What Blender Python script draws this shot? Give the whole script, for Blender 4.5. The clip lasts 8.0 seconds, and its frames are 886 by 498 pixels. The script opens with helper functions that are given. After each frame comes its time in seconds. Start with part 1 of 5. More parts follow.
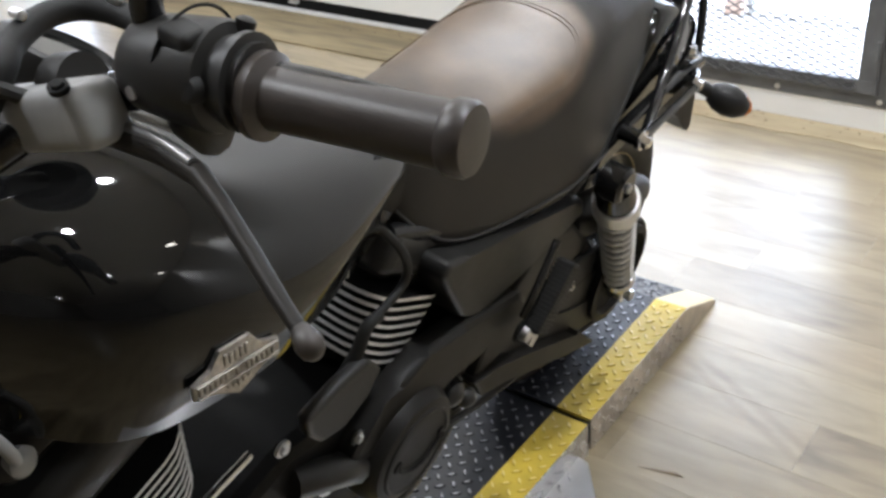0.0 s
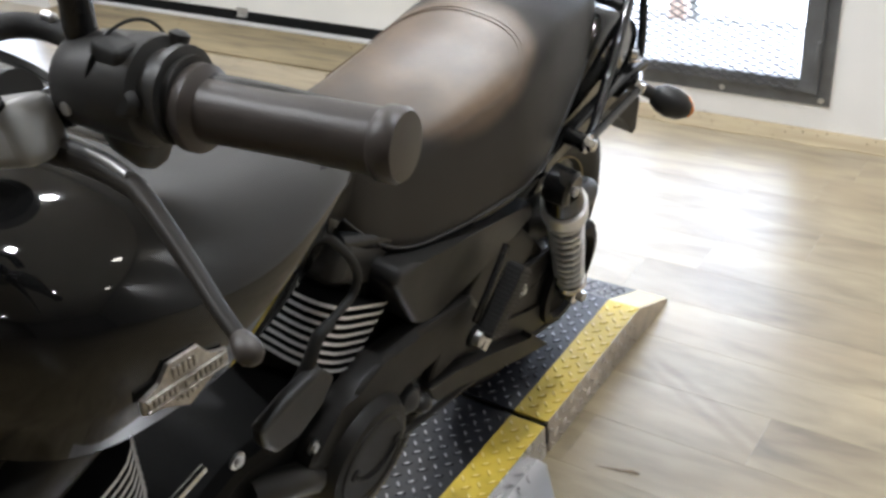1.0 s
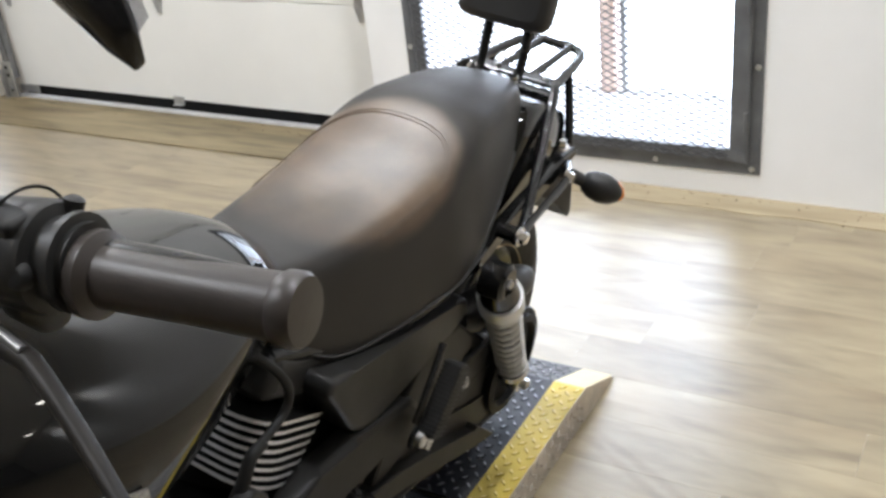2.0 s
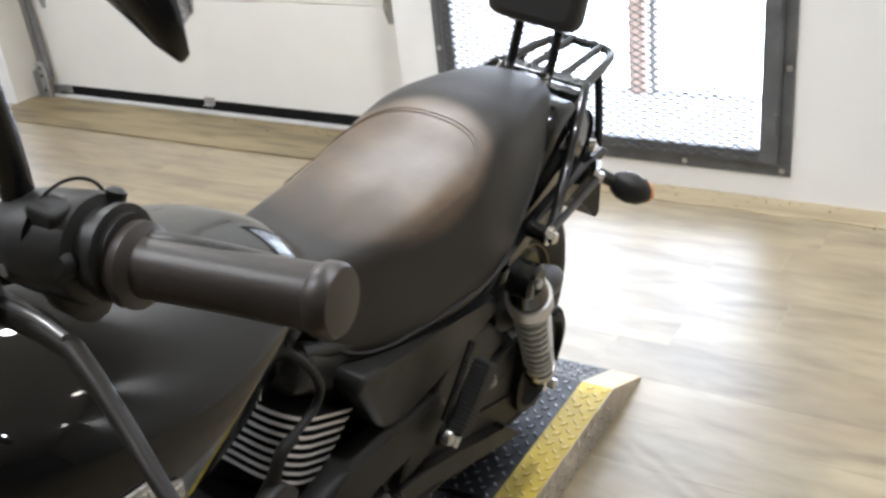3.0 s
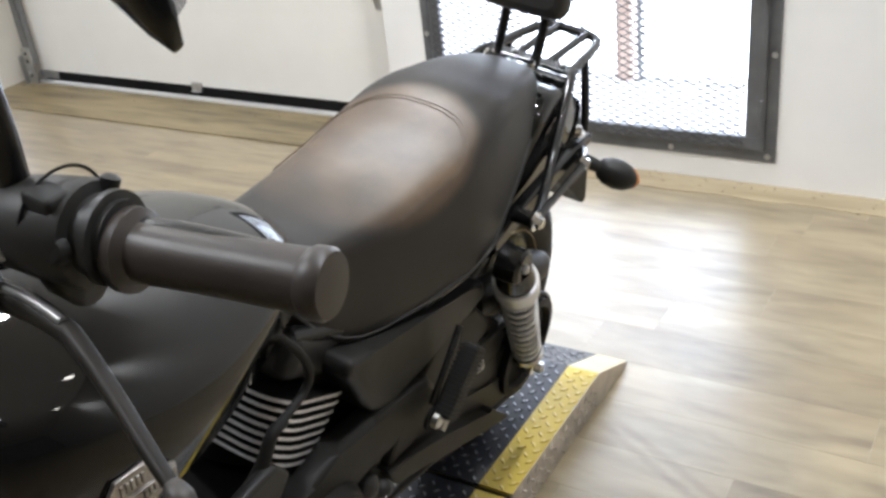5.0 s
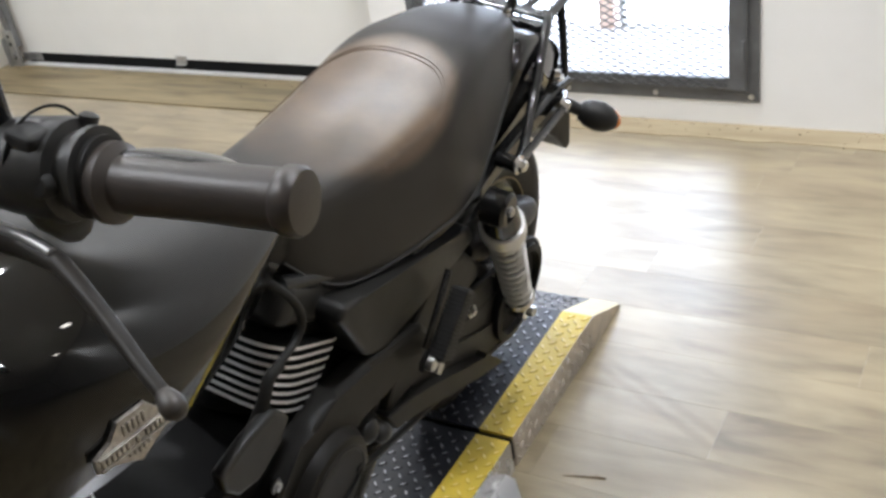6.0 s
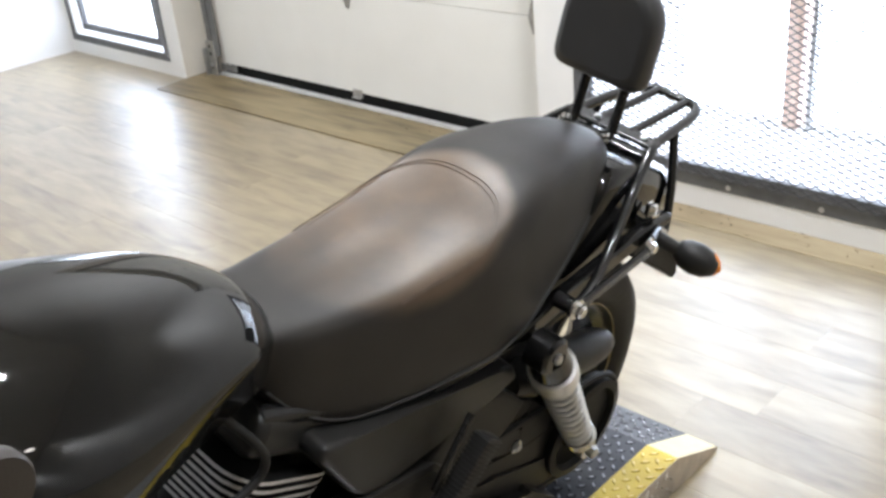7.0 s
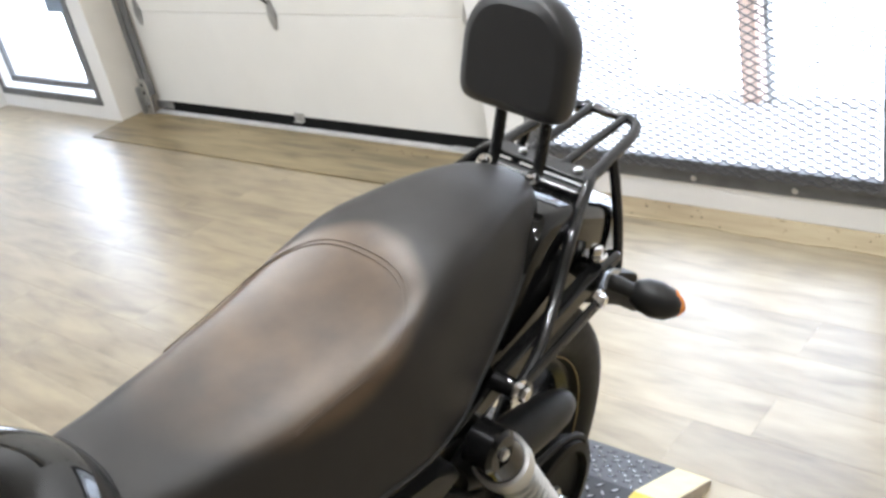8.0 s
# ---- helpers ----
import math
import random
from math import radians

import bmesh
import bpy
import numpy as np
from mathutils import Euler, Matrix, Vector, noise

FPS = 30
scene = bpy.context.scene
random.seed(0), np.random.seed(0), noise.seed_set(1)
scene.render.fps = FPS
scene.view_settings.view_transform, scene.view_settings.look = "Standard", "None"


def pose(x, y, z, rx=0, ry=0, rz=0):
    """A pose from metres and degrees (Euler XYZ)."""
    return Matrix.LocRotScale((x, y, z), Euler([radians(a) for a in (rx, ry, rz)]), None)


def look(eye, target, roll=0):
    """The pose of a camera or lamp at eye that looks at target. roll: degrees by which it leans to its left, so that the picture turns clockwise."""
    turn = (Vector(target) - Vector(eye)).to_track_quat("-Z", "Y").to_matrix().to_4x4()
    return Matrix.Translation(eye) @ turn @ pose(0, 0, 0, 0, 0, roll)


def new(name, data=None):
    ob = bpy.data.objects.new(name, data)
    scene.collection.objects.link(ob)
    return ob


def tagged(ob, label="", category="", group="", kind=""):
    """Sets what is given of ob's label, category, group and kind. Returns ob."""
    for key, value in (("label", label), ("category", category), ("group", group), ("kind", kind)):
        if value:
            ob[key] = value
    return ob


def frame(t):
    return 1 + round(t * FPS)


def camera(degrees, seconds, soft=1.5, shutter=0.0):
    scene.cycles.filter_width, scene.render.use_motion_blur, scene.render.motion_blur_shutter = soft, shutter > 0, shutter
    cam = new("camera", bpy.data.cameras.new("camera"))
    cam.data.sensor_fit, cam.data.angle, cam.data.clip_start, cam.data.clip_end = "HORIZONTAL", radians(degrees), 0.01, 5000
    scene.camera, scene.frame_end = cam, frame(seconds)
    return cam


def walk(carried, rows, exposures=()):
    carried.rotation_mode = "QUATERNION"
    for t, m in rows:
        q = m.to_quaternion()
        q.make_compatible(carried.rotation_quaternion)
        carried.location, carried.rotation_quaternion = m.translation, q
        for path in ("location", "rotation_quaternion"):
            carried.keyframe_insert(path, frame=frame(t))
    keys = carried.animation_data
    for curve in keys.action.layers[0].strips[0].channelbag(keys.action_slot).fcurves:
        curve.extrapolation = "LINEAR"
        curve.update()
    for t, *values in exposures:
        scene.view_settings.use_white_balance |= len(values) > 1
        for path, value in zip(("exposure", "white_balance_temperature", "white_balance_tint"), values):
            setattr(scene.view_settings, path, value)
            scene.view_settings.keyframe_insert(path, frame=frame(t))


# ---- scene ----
cam = camera(48.2, 8.0, soft=3.0)
PATH = [
    (0, (0.403, -0.024, 1.346), (-0.683, 1.303, 0.316), -5.2),
    (0.2, (0.411, -0.035, 1.355), (-0.668, 1.300, 0.329), -4.7),
    (0.5, (0.414, -0.030, 1.348), (-0.649, 1.320, 0.325), -6.2),
    (0.7, (0.415, -0.022, 1.344), (-0.610, 1.356, 0.318), -6.0),
    (1, (0.419, -0.026, 1.348), (-0.604, 1.357, 0.327), -5.6),
    (1.2, (0.418, -0.018, 1.351), (-0.592, 1.379, 0.336), -5.7),
    (1.3, (0.415, -0.006, 1.351), (-0.573, 1.403, 0.332), -6.1),
    (1.5, (0.420, 0.007, 1.369), (-0.544, 1.463, 0.396), -6.5),
    (1.7, (0.424, 0.012, 1.380), (-0.535, 1.496, 0.444), -6.7),
    (2.8, (0.433, 0.007, 1.385), (-0.551, 1.504, 0.495), -7.0),
    (3, (0.428, 0.003, 1.382), (-0.584, 1.474, 0.479), -7.0),
    (3.5, (0.425, 0.011, 1.377), (-0.589, 1.471, 0.460), -7.2),
    (4, (0.423, 0.011, 1.377), (-0.557, 1.486, 0.450), -6.8),
    (4.2, (0.428, 0.005, 1.381), (-0.569, 1.474, 0.459), -7.1),
    (5.3, (0.436, -0.011, 1.388), (-0.549, 1.460, 0.456), -6.7),
    (5.5, (0.432, -0.016, 1.386), (-0.592, 1.451, 0.491), -7.6),
    (5.8, (0.438, -0.028, 1.369), (-0.529, 1.432, 0.403), -9.6),
    (6, (0.467, -0.033, 1.373), (-0.506, 1.407, 0.383), -10.0),
    (6.2, (0.508, 0.026, 1.370), (-0.661, 1.358, 0.444), -10.3),
    (6.3, (0.535, 0.049, 1.378), (-0.706, 1.346, 0.497), -7.9),
    (6.5, (0.567, 0.084, 1.394), (-0.755, 1.298, 0.511), -8.3),
    (6.7, (0.570, 0.130, 1.392), (-0.817, 1.308, 0.561), -10.6),
    (6.8, (0.569, 0.164, 1.399), (-0.791, 1.332, 0.513), -10.9),
    (7, (0.550, 0.227, 1.426), (-0.739, 1.468, 0.533), -5.7),
    (7.2, (0.500, 0.307, 1.430), (-0.791, 1.565, 0.564), -8.3),
    (7.3, (0.483, 0.343, 1.437), (-0.772, 1.645, 0.582), -11.3),
    (7.5, (0.471, 0.383, 1.435), (-0.721, 1.725, 0.552), -11.5),
    (7.7, (0.457, 0.420, 1.408), (-0.758, 1.738, 0.521), -10.6),
    (8, (0.460, 0.475, 1.415), (-0.807, 1.726, 0.503), -12.6),
]
walk(cam, [(t, look(eye, target, roll)) for t, eye, target, roll in PATH], [(0, 0.07), (6.8, 0.08), (7.4, 0.13), (8, 0.12)])

# ---- light ----
world = bpy.data.worlds.new("world")
scene.world = world
world.use_nodes = True
wn, wl = world.node_tree.nodes, world.node_tree.links
sky = wn.new("ShaderNodeTexSky")
sky.sky_type, sky.sun_disc = "NISHITA", False
sky.sun_elevation, sky.sun_rotation = radians(55), radians(180)
wn["Background"].inputs["Strength"].default_value = 0.15
wl.new(sky.outputs["Color"], wn["Background"].inputs["Color"])
sun = new("sun", bpy.data.lights.new("sun", "SUN"))
sun.data.energy, sun.data.angle, sun.data.color = 4.0, radians(0.5), (1.0, 0.95, 0.87)
sun.matrix_world = look((0, -7, 10), (0, 0, 0))

# ---- materials ----


def mat(name, color, rough=0.5, metal=0.0, coat=0.0, var=0.12, scale=30.0, bump=0.0, fine=0.0, spec=0.5, detail=6.0, stretch=(1, 1, 1)):
    """A principled material with colour variation at two scales, grain in the gloss and fine relief."""
    m = bpy.data.materials.new(name)
    m.use_nodes = True
    n, l = m.node_tree.nodes, m.node_tree.links
    b = n["Principled BSDF"]
    b.inputs["Base Color"].default_value = (*color, 1)
    b.inputs["Roughness"].default_value = rough
    b.inputs["Metallic"].default_value = metal
    b.inputs["Coat Weight"].default_value = coat
    b.inputs["Coat Roughness"].default_value = 0.04
    b.inputs["Specular IOR Level"].default_value = spec
    tc, mp = n.new("ShaderNodeTexCoord"), n.new("ShaderNodeMapping")
    mp.inputs["Scale"].default_value = stretch
    l.new(tc.outputs["Object"], mp.inputs["Vector"])
    big, small = n.new("ShaderNodeTexNoise"), n.new("ShaderNodeTexNoise")
    big.inputs["Scale"].default_value, big.inputs["Detail"].default_value = scale * 0.15, detail
    small.inputs["Scale"].default_value, small.inputs["Detail"].default_value = scale, detail
    l.new(mp.outputs[0], big.inputs["Vector"])
    l.new(mp.outputs[0], small.inputs["Vector"])
    mix = n.new("ShaderNodeMath")
    mix.operation = "MULTIPLY"
    l.new(big.outputs["Fac"], mix.inputs[0])
    l.new(small.outputs["Fac"], mix.inputs[1])
    ramp = n.new("ShaderNodeValToRGB")
    ramp.color_ramp.elements[0].position, ramp.color_ramp.elements[1].position = 0.1, 0.42
    ramp.color_ramp.elements[0].color = (*[c * (1 - var) for c in color], 1)
    ramp.color_ramp.elements[1].color = (*[min(1, c * (1 + var)) for c in color], 1)
    l.new(mix.outputs[0], ramp.inputs["Fac"])
    l.new(ramp.outputs["Color"], b.inputs["Base Color"])
    mr = n.new("ShaderNodeMapRange")
    mr.inputs["To Min"].default_value, mr.inputs["To Max"].default_value = max(0.02, rough * 0.85), min(1, rough * 1.15)
    l.new(small.outputs["Fac"], mr.inputs["Value"])
    l.new(mr.outputs[0], b.inputs["Roughness"])
    if bump:
        fn = n.new("ShaderNodeTexNoise")
        fn.inputs["Scale"].default_value, fn.inputs["Detail"].default_value = fine or scale * 6, 4
        l.new(mp.outputs[0], fn.inputs["Vector"])
        bp = n.new("ShaderNodeBump")
        bp.inputs["Strength"].default_value, bp.inputs["Distance"].default_value = bump, 0.002
        l.new(fn.outputs["Fac"], bp.inputs["Height"])
        l.new(bp.outputs["Normal"], b.inputs["Normal"])
    return m


def leather(name, color):
    """Grained vinyl: cells of grain as relief, worn gloss in large soft patches."""
    m = mat(name, color, 0.42, var=0.2, scale=14, spec=0.5)
    n, l = m.node_tree.nodes, m.node_tree.links
    tc, vo, bp = n.new("ShaderNodeTexCoord"), n.new("ShaderNodeTexVoronoi"), n.new("ShaderNodeBump")
    vo.feature = "DISTANCE_TO_EDGE"
    vo.inputs["Scale"].default_value = 520
    bp.inputs["Strength"].default_value, bp.inputs["Distance"].default_value = 0.18, 0.0008
    l.new(tc.outputs["Object"], vo.inputs["Vector"])
    l.new(vo.outputs["Distance"], bp.inputs["Height"])
    b = n["Principled BSDF"]
    l.new(bp.outputs["Normal"], b.inputs["Normal"])
    b.inputs["Coat Weight"].default_value, b.inputs["Coat Roughness"].default_value = 0.2, 0.5
    b.inputs["Sheen Weight"].default_value, b.inputs["Sheen Roughness"].default_value = 0.03, 0.4
    return m


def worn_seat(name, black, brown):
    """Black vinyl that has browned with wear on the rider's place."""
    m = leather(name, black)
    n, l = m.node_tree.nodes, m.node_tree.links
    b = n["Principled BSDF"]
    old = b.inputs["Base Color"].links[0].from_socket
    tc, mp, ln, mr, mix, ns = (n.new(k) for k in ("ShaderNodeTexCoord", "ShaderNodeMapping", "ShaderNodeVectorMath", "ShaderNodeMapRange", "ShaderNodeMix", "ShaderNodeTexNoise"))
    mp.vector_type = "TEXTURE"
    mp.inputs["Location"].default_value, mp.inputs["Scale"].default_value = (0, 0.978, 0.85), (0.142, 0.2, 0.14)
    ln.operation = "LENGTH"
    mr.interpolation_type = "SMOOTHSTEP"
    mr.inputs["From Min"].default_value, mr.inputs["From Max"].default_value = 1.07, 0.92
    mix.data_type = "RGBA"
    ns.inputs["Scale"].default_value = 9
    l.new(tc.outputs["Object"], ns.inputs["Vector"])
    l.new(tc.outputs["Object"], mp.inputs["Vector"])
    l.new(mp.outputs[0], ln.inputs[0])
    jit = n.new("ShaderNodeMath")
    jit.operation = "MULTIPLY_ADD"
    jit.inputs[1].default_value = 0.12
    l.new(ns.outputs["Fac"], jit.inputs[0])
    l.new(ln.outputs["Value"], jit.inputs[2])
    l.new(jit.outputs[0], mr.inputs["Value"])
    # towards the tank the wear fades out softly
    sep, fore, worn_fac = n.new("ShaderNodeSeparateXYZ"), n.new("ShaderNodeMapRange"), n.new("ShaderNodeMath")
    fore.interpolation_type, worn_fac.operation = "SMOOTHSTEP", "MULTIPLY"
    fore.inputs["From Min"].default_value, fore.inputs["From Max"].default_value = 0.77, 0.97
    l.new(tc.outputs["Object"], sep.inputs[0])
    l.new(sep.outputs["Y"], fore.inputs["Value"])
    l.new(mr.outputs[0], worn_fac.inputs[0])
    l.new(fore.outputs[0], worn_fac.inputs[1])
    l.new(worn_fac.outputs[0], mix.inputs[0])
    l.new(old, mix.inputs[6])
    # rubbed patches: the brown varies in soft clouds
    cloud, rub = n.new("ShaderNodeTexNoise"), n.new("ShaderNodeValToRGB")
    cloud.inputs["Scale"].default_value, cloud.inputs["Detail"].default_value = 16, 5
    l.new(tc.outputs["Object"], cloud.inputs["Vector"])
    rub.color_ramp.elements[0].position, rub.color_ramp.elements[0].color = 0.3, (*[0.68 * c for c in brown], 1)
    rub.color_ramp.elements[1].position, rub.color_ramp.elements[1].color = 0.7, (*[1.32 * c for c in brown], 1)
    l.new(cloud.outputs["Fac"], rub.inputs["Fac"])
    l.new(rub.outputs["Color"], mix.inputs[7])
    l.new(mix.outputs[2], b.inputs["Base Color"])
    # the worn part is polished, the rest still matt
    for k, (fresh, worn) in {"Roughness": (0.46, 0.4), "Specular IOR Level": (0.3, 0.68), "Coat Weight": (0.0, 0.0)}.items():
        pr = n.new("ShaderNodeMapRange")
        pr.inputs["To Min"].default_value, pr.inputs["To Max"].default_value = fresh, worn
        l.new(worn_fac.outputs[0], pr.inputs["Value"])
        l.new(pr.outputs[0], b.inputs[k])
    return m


def wood(name, dark, light, rough, length=1.6, rings=26.0, per_piece=True, axis=0, bump=0.15, coat=0.0, polish=0.2):
    """Grain that runs along an axis, with a tone of its own for each piece."""
    m = bpy.data.materials.new(name)
    m.use_nodes = True
    n, l = m.node_tree.nodes, m.node_tree.links
    b = n["Principled BSDF"]
    tc, mp, info, add = n.new("ShaderNodeTexCoord"), n.new("ShaderNodeMapping"), n.new("ShaderNodeObjectInfo"), n.new("ShaderNodeVectorMath")
    sc = [rings, rings, rings]
    sc[axis] = length
    mp.inputs["Scale"].default_value = sc
    jump = n.new("ShaderNodeMath")
    jump.operation = "MULTIPLY"
    jump.inputs[1].default_value = 37.0
    l.new(info.outputs["Random"], jump.inputs[0])
    l.new(tc.outputs["Object"], mp.inputs["Vector"])
    l.new(mp.outputs[0], add.inputs[0])
    l.new(jump.outputs[0], add.inputs[1])
    warp, grain, stain = n.new("ShaderNodeTexNoise"), n.new("ShaderNodeTexNoise"), n.new("ShaderNodeTexNoise")
    warp.inputs["Scale"].default_value, warp.inputs["Detail"].default_value, warp.inputs["Distortion"].default_value = 0.9, 6, 1.2
    grain.inputs["Scale"].default_value, grain.inputs["Detail"].default_value = 2.6, 8
    stain.inputs["Scale"].default_value, stain.inputs["Detail"].default_value = 1.3, 3
    l.new(add.outputs[0], warp.inputs["Vector"])
    l.new(add.outputs[0], grain.inputs["Vector"])
    l.new(tc.outputs["Object"], stain.inputs["Vector"])
    m1 = n.new("ShaderNodeMath")
    m1.operation = "MULTIPLY_ADD"
    m1.inputs[1].default_value = 0.6
    l.new(warp.outputs["Fac"], m1.inputs[0])
    m2 = n.new("ShaderNodeMath")
    m2.operation = "MULTIPLY_ADD"
    m2.inputs[1].default_value = 0.44
    m2.inputs[2].default_value = 0.0
    l.new(grain.outputs["Fac"], m2.inputs[0])
    l.new(m2.outputs[0], m1.inputs[2])
    m3 = n.new("ShaderNodeMath")
    m3.operation = "MULTIPLY_ADD"
    m3.inputs[1].default_value = 0.06 if per_piece else 0.0
    l.new(info.outputs["Random"], m3.inputs[0])
    l.new(m1.outputs[0], m3.inputs[2])
    ramp = n.new("ShaderNodeValToRGB")
    e = ramp.color_ramp.elements
    e[0].position, e[0].color = 0.38, (*dark, 1)
    e[1].position, e[1].color = 0.7, (*light, 1)
    mid = ramp.color_ramp.elements.new(0.53)
    mid.color = (*[0.45 * a + 0.55 * c for a, c in zip(dark, light)], 1)
    l.new(m3.outputs[0], ramp.inputs["Fac"])
    blot, hold, tint = n.new("ShaderNodeTexNoise"), n.new("ShaderNodeMapRange"), n.new("ShaderNodeMix")
    blot.inputs["Scale"].default_value, blot.inputs["Detail"].default_value, blot.inputs["Distortion"].default_value = 0.8, 7, 0.8
    half = n.new("ShaderNodeVectorMath")
    half.operation = "MULTIPLY_ADD"
    half.inputs[1].default_value = [1.6 if k == axis else 6.0 for k in range(3)]
    l.new(tc.outputs["Object"], half.inputs[0])
    l.new(jump.outputs[0], half.inputs[2])
    l.new(half.outputs[0], blot.inputs["Vector"])
    hold.inputs["From Min"].default_value, hold.inputs["From Max"].default_value = 0.5, 0.72
    l.new(blot.outputs["Fac"], hold.inputs["Value"])
    tint.data_type, tint.blend_type = "RGBA", "MULTIPLY"
    l.new(hold.outputs[0], tint.inputs[0])
    l.new(ramp.outputs["Color"], tint.inputs[6])
    tint.inputs[7].default_value = (0.74, 0.69, 0.65, 1)
    l.new(tint.outputs[2], b.inputs["Base Color"])
    mr = n.new("ShaderNodeMapRange")
    mr.inputs["To Min"].default_value, mr.inputs["To Max"].default_value = rough * 0.8, rough * 1.25
    l.new(stain.outputs["Fac"], mr.inputs["Value"])
    l.new(mr.outputs[0], b.inputs["Roughness"])
    b.inputs["Coat Weight"].default_value, b.inputs["Coat Roughness"].default_value = coat, polish
    b.inputs["Coat IOR"].default_value = 1.6
    bp = n.new("ShaderNodeBump")
    bp.inputs["Strength"].default_value, bp.inputs["Distance"].default_value = bump, 0.001
    l.new(m1.outputs[0], bp.inputs["Height"])
    l.new(bp.outputs["Normal"], b.inputs["Normal"])
    return m


def glow(name, color, strength):
    m = bpy.data.materials.new(name)
    m.use_nodes = True
    b = m.node_tree.nodes["Principled BSDF"]
    b.inputs["Base Color"].default_value = (*color, 1)
    b.inputs["Emission Color"].default_value = (*color, 1)
    b.inputs["Emission Strength"].default_value = strength
    return m


def glass(name):
    m = bpy.data.materials.new(name)
    m.use_nodes = True
    b = m.node_tree.nodes["Principled BSDF"]
    b.inputs["Transmission Weight"].default_value = 1.0
    b.inputs["Roughness"].default_value = 0.0
    b.inputs["IOR"].default_value = 1.45
    return m


PAINT_BLACK = mat("gloss_black_paint", (0.006, 0.006, 0.006), 0.3, coat=1.0, var=0.05, scale=8, spec=0.0)
BLACK_METAL = mat("black_powder_coat", (0.012, 0.012, 0.0125), 0.26, var=0.15, scale=60, spec=0.45)
GLOSS_TUBE = mat("gloss_black_tube", (0.012, 0.012, 0.0125), 0.16, var=0.1, scale=60, spec=0.6)
SATIN = mat("satin_black_plastic", (0.0175, 0.017, 0.0162), 0.44, var=0.15, scale=40, bump=0.08, fine=900, spec=0.36)
DARK = mat("dark_metal", (0.006, 0.006, 0.006), 0.5, spec=0.13, var=0.3, scale=30, bump=0.1)
RUBBER = mat("black_rubber", (0.014, 0.0137, 0.0133), 0.6, var=0.25, scale=50, bump=0.15, fine=500, spec=0.3)
PERCH_GREY = mat("grey_cast_perch", (0.25, 0.25, 0.245), 0.42, var=0.15, scale=50, bump=0.05)
BADGE = mat("worn_badge_metal", (0.4, 0.38, 0.35), 0.42, metal=0.9, var=0.35, scale=160, bump=0.25, fine=700)
LEVER_BLACK = mat("worn_lever_black", (0.017, 0.0145, 0.012), 0.46, var=0.3, scale=60, spec=0.18)
GRIP_RUBBER = mat("worn_grip_rubber", (0.038, 0.031, 0.027), 0.4, var=0.2, scale=40, bump=0.12, fine=700)
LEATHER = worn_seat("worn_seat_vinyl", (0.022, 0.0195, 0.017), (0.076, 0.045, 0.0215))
LEATHER_BLACK = leather("black_vinyl", (0.019, 0.0185, 0.018))
WALL_GREY = mat("unseen_grey_wall", (0.3, 0.29, 0.28), 0.7, var=0.06, scale=6, bump=0.15, fine=120)
THREAD = mat("stitch_thread", (0.1, 0.072, 0.05), 0.7, var=0.2, scale=200)
CHROME = mat("chrome", (0.85, 0.85, 0.86), 0.08, metal=1.0, var=0.03)
STEEL = mat("zinc_steel", (0.6, 0.6, 0.6), 0.3, metal=1.0, var=0.15, scale=60)
FIN_EDGE = mat("machined_fin_edge", (0.6, 0.61, 0.62), 0.36, metal=0.35, var=0.1, scale=80)
ALU = mat("machined_aluminium", (0.72, 0.72, 0.71), 0.22, metal=1.0, var=0.1, scale=80)
SPRING = mat("silver_spring", (0.7, 0.7, 0.69), 0.32, metal=0.6, var=0.1, scale=80)
PLATE_BLACK = mat("black_tread_plate", (0.013, 0.0145, 0.02), 0.4, metal=0.0, var=0.35, scale=25, bump=0.1, coat=0.2)
PLATE_YELLOW = mat("yellow_tread_paint", (0.56, 0.41, 0.05), 0.42, var=0.18, scale=22, bump=0.1, coat=0.1)
PLATE_BARE = mat("worn_tread_edge", (0.45, 0.4, 0.34), 0.4, metal=0.5, var=0.3, scale=30, bump=0.15)
PLATE_STEEL = mat("bare_tread_plate", (0.62, 0.62, 0.63), 0.27, metal=0.9, var=0.2, scale=30, bump=0.1)
PALE_LIP = mat("worn_sheen_yellow", (0.56, 0.47, 0.26), 0.36, var=0.15, scale=30, bump=0.05)
WING_PLATE = mat("bare_wing_plate", (0.62, 0.62, 0.63), 0.32, metal=0.85, var=0.08, scale=20)
# lighter nub tops: the tread's glints and sheen are put into the colour
GLINT_TIP = mat("glint_nub_metal", (0.42, 0.43, 0.46), 0.3, metal=0.8, var=0.2, scale=120)
SHEEN_YELLOW = mat("sheen_yellow_nub", (0.75, 0.62, 0.25), 0.35, var=0.2, scale=120)
WALL = mat("white_wall_paint", (0.84, 0.835, 0.82), 0.6, var=0.03, scale=6, bump=0.12, fine=180)
JAMB = mat("cream_jamb_paint", (0.72, 0.68, 0.61), 0.6, var=0.05, scale=6, bump=0.1, fine=180)
DOOR_PAINT = mat("cream_door_panel", (0.82, 0.81, 0.765), 0.5, var=0.03, scale=5, bump=0.08, fine=260)
CEIL = mat("ceiling_paint", (0.78, 0.745, 0.69), 0.8, var=0.05, scale=5)
FRAME_STEEL = mat("grey_painted_steel", (0.115, 0.118, 0.122), 0.45, var=0.35, scale=14, bump=0.1)
MESH_STEEL = mat("dark_expanded_metal", (0.07, 0.07, 0.073), 0.45, var=0.3, scale=60)
GALV = mat("galvanised_steel", (0.42, 0.42, 0.41), 0.4, metal=0.8, var=0.25, scale=30)
TRACK = mat("grey_track", (0.2, 0.2, 0.2), 0.5, metal=0.4, var=0.2, scale=20)
